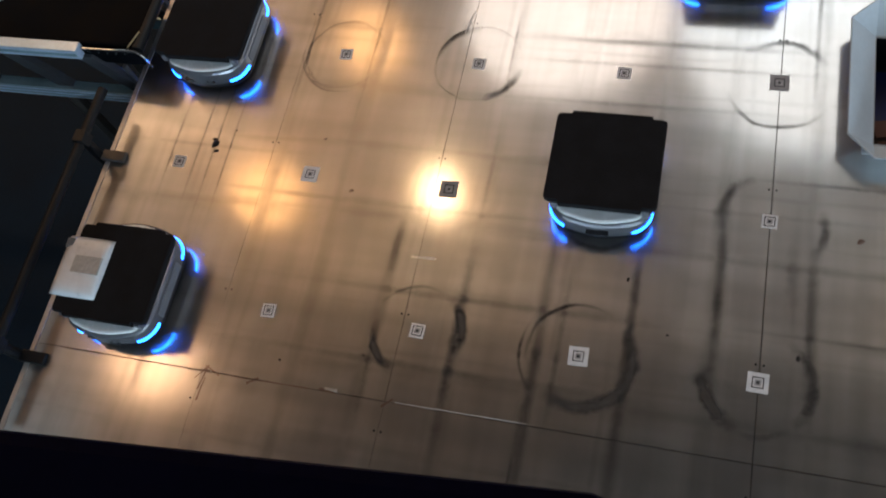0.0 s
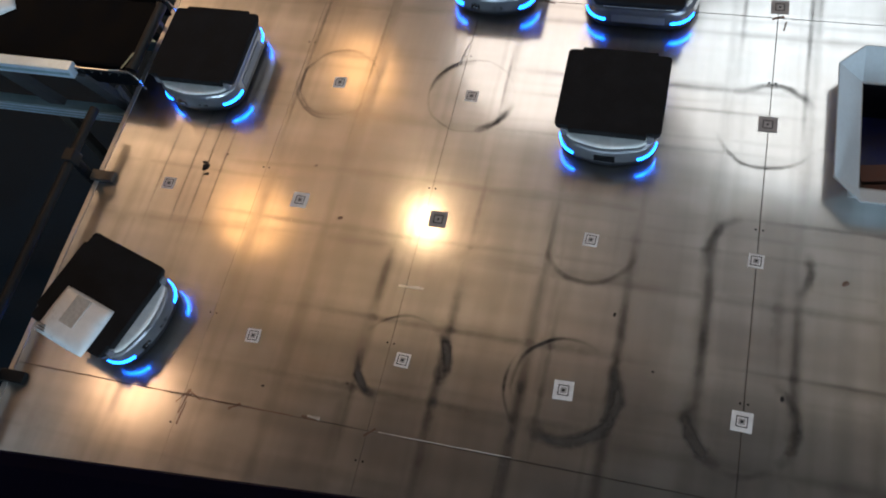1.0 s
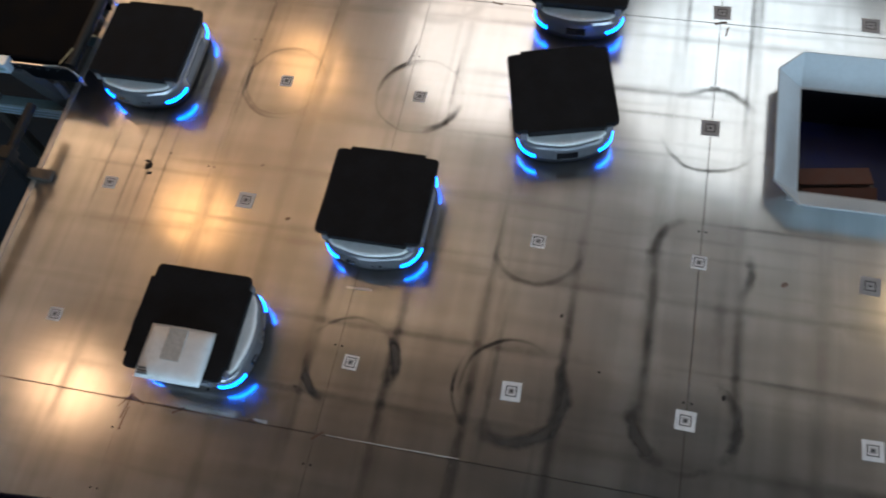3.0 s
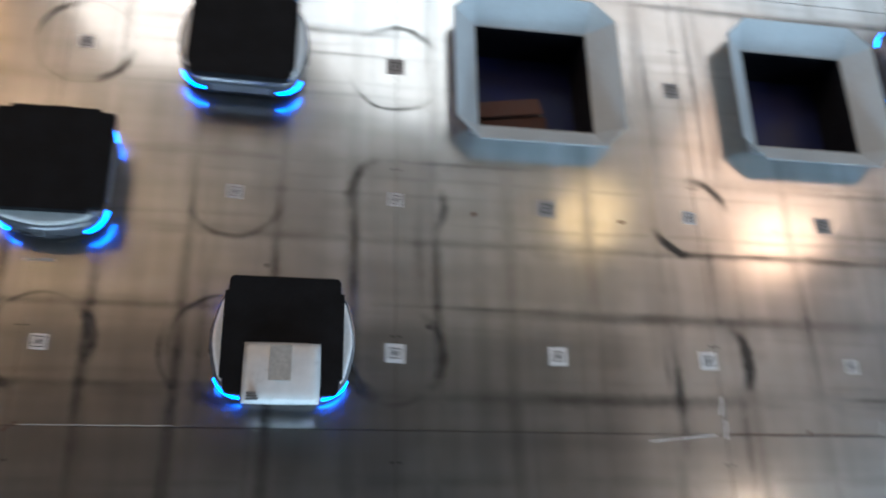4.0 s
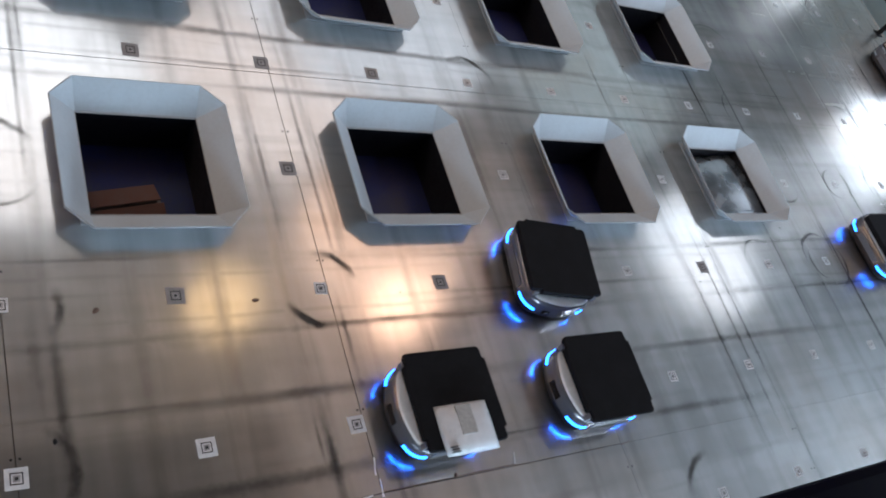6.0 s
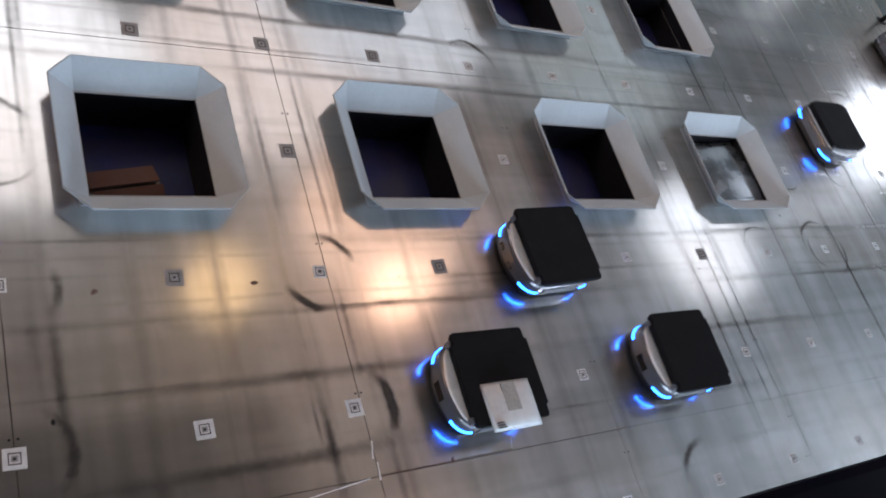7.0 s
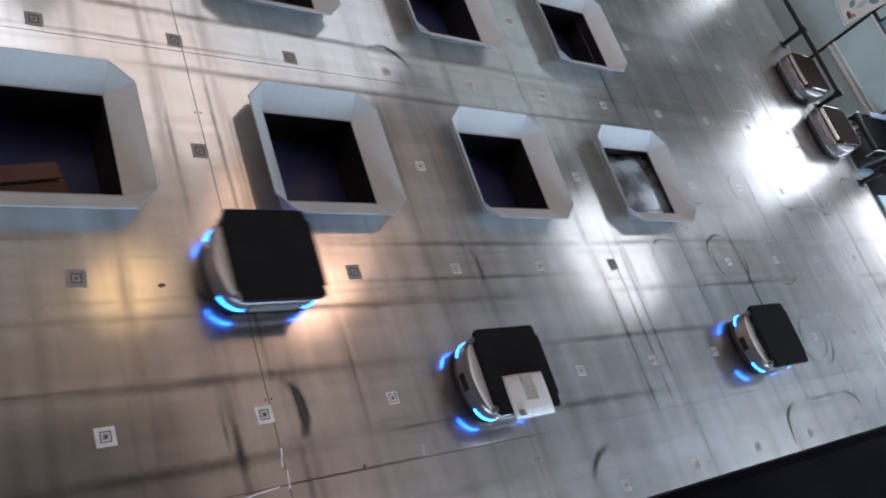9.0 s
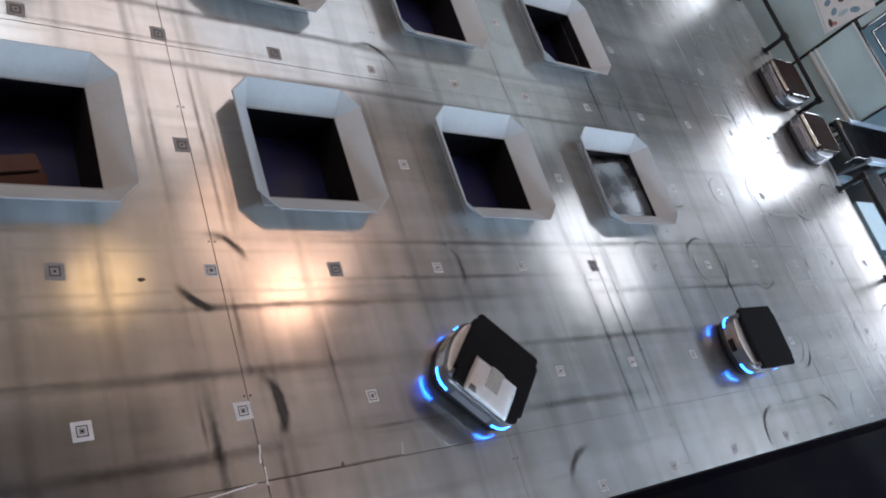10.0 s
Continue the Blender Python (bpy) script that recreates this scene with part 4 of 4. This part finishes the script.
X_END = 10.6
frosted_panel(X_END, 2.945, 4.140, -0.55, 0.96)
frosted_panel(X_END, 4.145, 5.340, -0.55, 0.50)
frosted_panel(X_END, 2.815, 2.94, 0.63, 0.96)
cabinet = frosted_panel(X_END, 2.02, 2.94, -0.55, 0.62)
for z0, z1 in ((0.105, 0.135), (0.165, 0.185), (0.588, 0.604)):
    part("rail_strip", box(X_END - 0.016, X_END - 0.002, 2.04, 2.93, z0, z1, 0.002), WHITE_PANEL, cabinet, "white metal strip")
poster = thing("poster", "white printed poster with small coloured pictures, hanging askew", "poster", m=pose(X_END - 0.013, 3.000, 0.330, 9, 0, 0))
sheet = part("sheet", box(-0.002, 0.002, 0.0, 0.42, 0.0, 0.52), PAPER, poster)
part("border", box(-0.0035, -0.0015, 0.018, 0.402, 0.018, 0.028), GLASS_TEAL, sheet)
# pictures: across, up, width, height
PICTURES = ((0.075, 0.085, 0.090, 0.040, BROWN), (0.050, 0.120, 0.040, 0.050, PINK), (0.165, 0.150, 0.080, 0.055, BLUE), (0.280, 0.120, 0.070, 0.060, BLUE), (0.330, 0.190, 0.100, 0.014, BROWN),
            (0.110, 0.230, 0.110, 0.050, GLASS_TEAL), (0.240, 0.250, 0.060, 0.045, BROWN), (0.080, 0.340, 0.100, 0.060, BLUE), (0.250, 0.360, 0.110, 0.060, GLASS_TEAL))
for k, (y, z, w, h, mat) in enumerate(PICTURES):
    bm = bmesh.new()
    bmesh.ops.create_cone(bm, cap_ends=True, segments=16, radius1=0.5, radius2=0.5, depth=1.0, matrix=Matrix.Translation((-0.0035, y, z)) @ Euler((radians(17 * k), 0, 0)).to_matrix().to_4x4() @ Matrix.Diagonal((0.003, w, h, 1)) @ Euler((0, radians(90), 0)).to_matrix().to_4x4())
    part("picture", bm, mat, sheet)


def end_window(y0, y1, z0, z1):
    t = thing("end_window", "bright daylit window in a slim black frame", "window", "end windows")
    for a, b in ((y0 - 0.014, y0), (y1, y1 + 0.014)):
        part("frame_post", box(10.70, 10.76, a, b, z0 - 0.014, z1 + 0.014, 0.004), BLACK_STEEL, t)
    for a, b in ((z0 - 0.014, z0), (z1, z1 + 0.014)):
        part("frame_rail", box(10.70, 10.76, y0, y1, a, b, 0.004), BLACK_STEEL, t)


end_window(1.85, 2.78, 0.68, 1.06)
end_window(-0.2, 1.45, 0.10, 0.66)
end_window(4.05, 4.65, 0.56, 0.84)
structure("wall_end_low", box(10.70, 10.78, -4.0, 1.99, -0.55, 0.058), GREY_WALL, "grey low wall under the end windows")
for k, (y, z) in enumerate(((0.98, 0.0), (0.42, 0.0))):
    board = thing("metal_box", "grey-teal sheet-metal box standing past the floor edge", "box", "sheet-metal boxes")
    part("body", box(10.10, 10.45, y - 0.24, y + 0.24, -0.55, -0.03, 0.006), TEAL, board)
    part("lid", box(10.09, 10.46, y - 0.25, y + 0.25, -0.03, 0.0, 0.004), TEAL, board)


# ---------------------------------------------------------------- robots and their ways
def at(x, y, turn):
    return pose(x * P, y * P, 0, 0, 0, turn)


LIT = "low sorting robot with a black tray and glowing blue corner lights"
carrier = sorting_robot(LED, "sorting robot with glowing blue lights carrying a white parcel")
climber = copy_thing(carrier, at(3, 1.1, 90))
sideways = copy_thing(carrier, at(3.7, 3, 180))
descender = copy_thing(carrier, at(2, 4.5, -90))
loading = copy_thing(carrier, at(0.03, 2.0, -90))
crossing = copy_thing(carrier, at(8, 6, -90))
leading = copy_thing(carrier, at(8, 4.4, -90))
distant = copy_thing(carrier, at(13, 1, 90))
for bot in (climber, sideways, descender, crossing, leading, distant):
    tagged(bot, LIT)
tagged(loading, "sorting robot with glowing blue lights waiting at the belt conveyor")
parked = sorting_robot(LED_OFF, "parked sorting robot with unlit strips beside the short rail")
parked.matrix_basis = at(16.02, 4.0, -90)
copy_thing(parked, at(16.05, 3.02, -90))
parcel = flat_parcel("white film parcel with a grey label on a robot's tray", 0.250, 0.205, 0.022, pose(0, 0, 0))
ON_TRAY = pose(0.0, -0.132, 0.1905)


def motions():
    carrier_rows = [
        (0, 0.03, 0, -90), (0.3, 0.03, 0, -89), (0.5, 0.03, 0, -80), (0.7, 0.03, 0, -56), (0.9, 0.03, 0, -28), (1.0, 0.03, 0, -17), (1.2, 0.03, 0, -4), (1.4, 0.03, 0, 0), (1.9, 0.03, 0, 0),
        (2.2, 0.12, 0, 0), (2.6, 0.50, 0, 0), (3.0, 1.05, 0, 0), (3.3, 1.63, 0, 0), (3.5, 2.10, 0, 0), (3.8, 2.85, 0, 0), (4.0, 3.34, 0, 0), (4.2, 3.82, 0, 0), (4.5, 4.55, 0, 0), (4.8, 5.24, 0, 0),
        (5.0, 5.63, 0, 0), (5.5, 6.31, 0, 0), (5.7, 6.43, 0, 0), (6.2, 6.70, 0, 0), (6.8, 6.93, 0, 0), (7.1, 7.0, 0, 0), (7.5, 7.02, 0, 0), (7.7, 7.12, 0, 0), (8.0, 7.44, 0, 0), (8.3, 7.72, 0, 0),
        (8.6, 7.91, 0, 0), (9.0, 7.98, 0, 0), (9.4, 7.98, 0, 0), (9.6, 7.98, 0, -5), (9.7, 7.98, 0, -12), (9.8, 7.98, 0, -22), (9.9, 7.98, 0, -33), (10.0, 7.98, 0, -45)]
    walk(carrier, [(t, at(x, y, a)) for t, x, y, a in carrier_rows])
    walk(parcel, [(t, at(x, y, a) @ ON_TRAY) for t, x, y, a in carrier_rows])
    walk(climber, [(t, at(3.0, y, a)) for t, y, a in [
        (0, 1.15, 90), (0.25, 1.40, 90), (0.5, 1.64, 90), (0.75, 1.82, 90), (1.0, 1.93, 90), (1.3, 1.97, 90), (2.8, 1.97, 90), (3.0, 1.97, 104), (3.15, 1.97, 119), (3.3, 1.97, 137), (3.5, 1.97, 162), (3.65, 1.97, 171),
        (3.8, 1.97, 176), (4.0, 1.97, 179), (4.2, 1.97, 180), (10, 1.97, 180)]])
    walk(sideways, [(t, at(x, 3.0, a)) for t, x, a in [
        (0, 3.66, 180), (0.25, 3.42, 180), (0.5, 3.22, 180), (0.75, 3.11, 180), (1.0, 3.06, 180), (1.3, 3.02, 180), (1.65, 3.01, 180), (1.8, 3.01, 171), (2.0, 3.01, 148), (2.2, 3.01, 121), (2.4, 3.01, 100), (2.6, 3.01, 91),
        (2.8, 3.01, 90), (10, 3.01, 90)]])
    walk(descender, [(t, at(x, y, a)) for t, x, y, a in [
        (0, 2, 4.62, -90), (0.5, 2, 3.86, -90), (1.0, 2, 3.10, -90), (1.5, 2, 2.34, -90), (1.8, 2, 1.87, -90), (2.2, 2, 1.37, -90), (2.6, 2, 1.10, -90), (3.0, 1.98, 1.01, -90), (3.3, 1.98, 1.0, -90), (4.6, 1.98, 1.0, -90),
        (5.2, 2, 0.7, -90), (5.8, 2, 0.15, -90), (6.2, 2, 0, -90), (6.5, 2, 0, -80), (6.9, 2, 0, -40), (7.3, 2, 0, -5), (7.6, 2, 0, 0), (8.5, 2, 0, 0), (9.0, 2.35, 0, 0), (9.5, 3.2, 0, 0), (10, 4.08, 0, 0)]])
    walk(crossing, [(t, at(x, y, a)) for t, x, y, a in [
        (0, 8, 6.6, -90), (2.0, 8, 5.0, -90), (3.0, 8, 3.7, -90), (3.5, 8, 2.98, -90), (4.0, 8, 2.26, -90), (4.2, 8, 1.96, -90), (4.5, 7.99, 1.51, -90), (4.8, 7.98, 1.21, -90), (5.0, 7.97, 1.10, -90), (5.5, 7.96, 1.01, -90),
        (5.75, 7.96, 1, -90), (6.0, 7.96, 1, -99), (6.2, 7.96, 1, -119), (6.5, 7.96, 1, -153), (6.8, 7.96, 1, -172.4), (7.0, 7.96, 1, -177.6), (7.2, 7.96, 1, -180), (7.5, 7.96, 1, -180), (7.75, 7.91, 1, -180), (8.0, 7.79, 1, -180),
        (8.3, 7.51, 1, -180), (8.6, 7.06, 1, -180), (9.0, 6.19, 1, -180), (9.3, 5.45, 1, -180), (9.7, 4.47, 1, -180), (10, 3.75, 1, -180)]])
    walk(leading, [(t, at(x, 0 if t > 4.1 else y, a)) for t, x, y, a in [
        (0, 8, 4.9, -90), (2.0, 8, 2.9, -90), (3.0, 8, 1.3, -90), (3.5, 8, 0.5, -90), (3.9, 8, 0.06, -90), (4.2, 8, 0, -90), (4.4, 8, 0, -87), (4.5, 8, 0, -84), (4.65, 8, 0, -69), (4.8, 8, 0, -51), (5.0, 7.99, 0, -25.4),
        (5.2, 7.98, 0, -11), (5.5, 7.97, 0, -2.5), (5.7, 7.97, 0, -0.5), (5.9, 7.98, 0, 0), (6.2, 8.06, 0, 0), (6.5, 8.25, 0, 0), (6.8, 8.60, 0, 0), (7.0, 8.94, 0, 0), (7.5, 9.96, 0, 0), (8.0, 10.90, 0, 0), (8.3, 11.25, 0, 0),
        (8.6, 11.50, 0, 0), (9.0, 11.75, 0, 0), (9.3, 11.88, 0, 0), (10, 11.95, 0, 0)]])
    walk(distant, [(t, at(13, y, 90)) for t, y in [
        (0, 0.98), (5.6, 0.98), (5.9, 1.03), (6.2, 1.20), (6.5, 1.50), (6.8, 2.02), (7.0, 2.47), (7.5, 3.61), (8.0, 4.72), (8.5, 5.8), (9.0, 6.8), (9.6, 7.9), (10, 8.4)]])


motions()
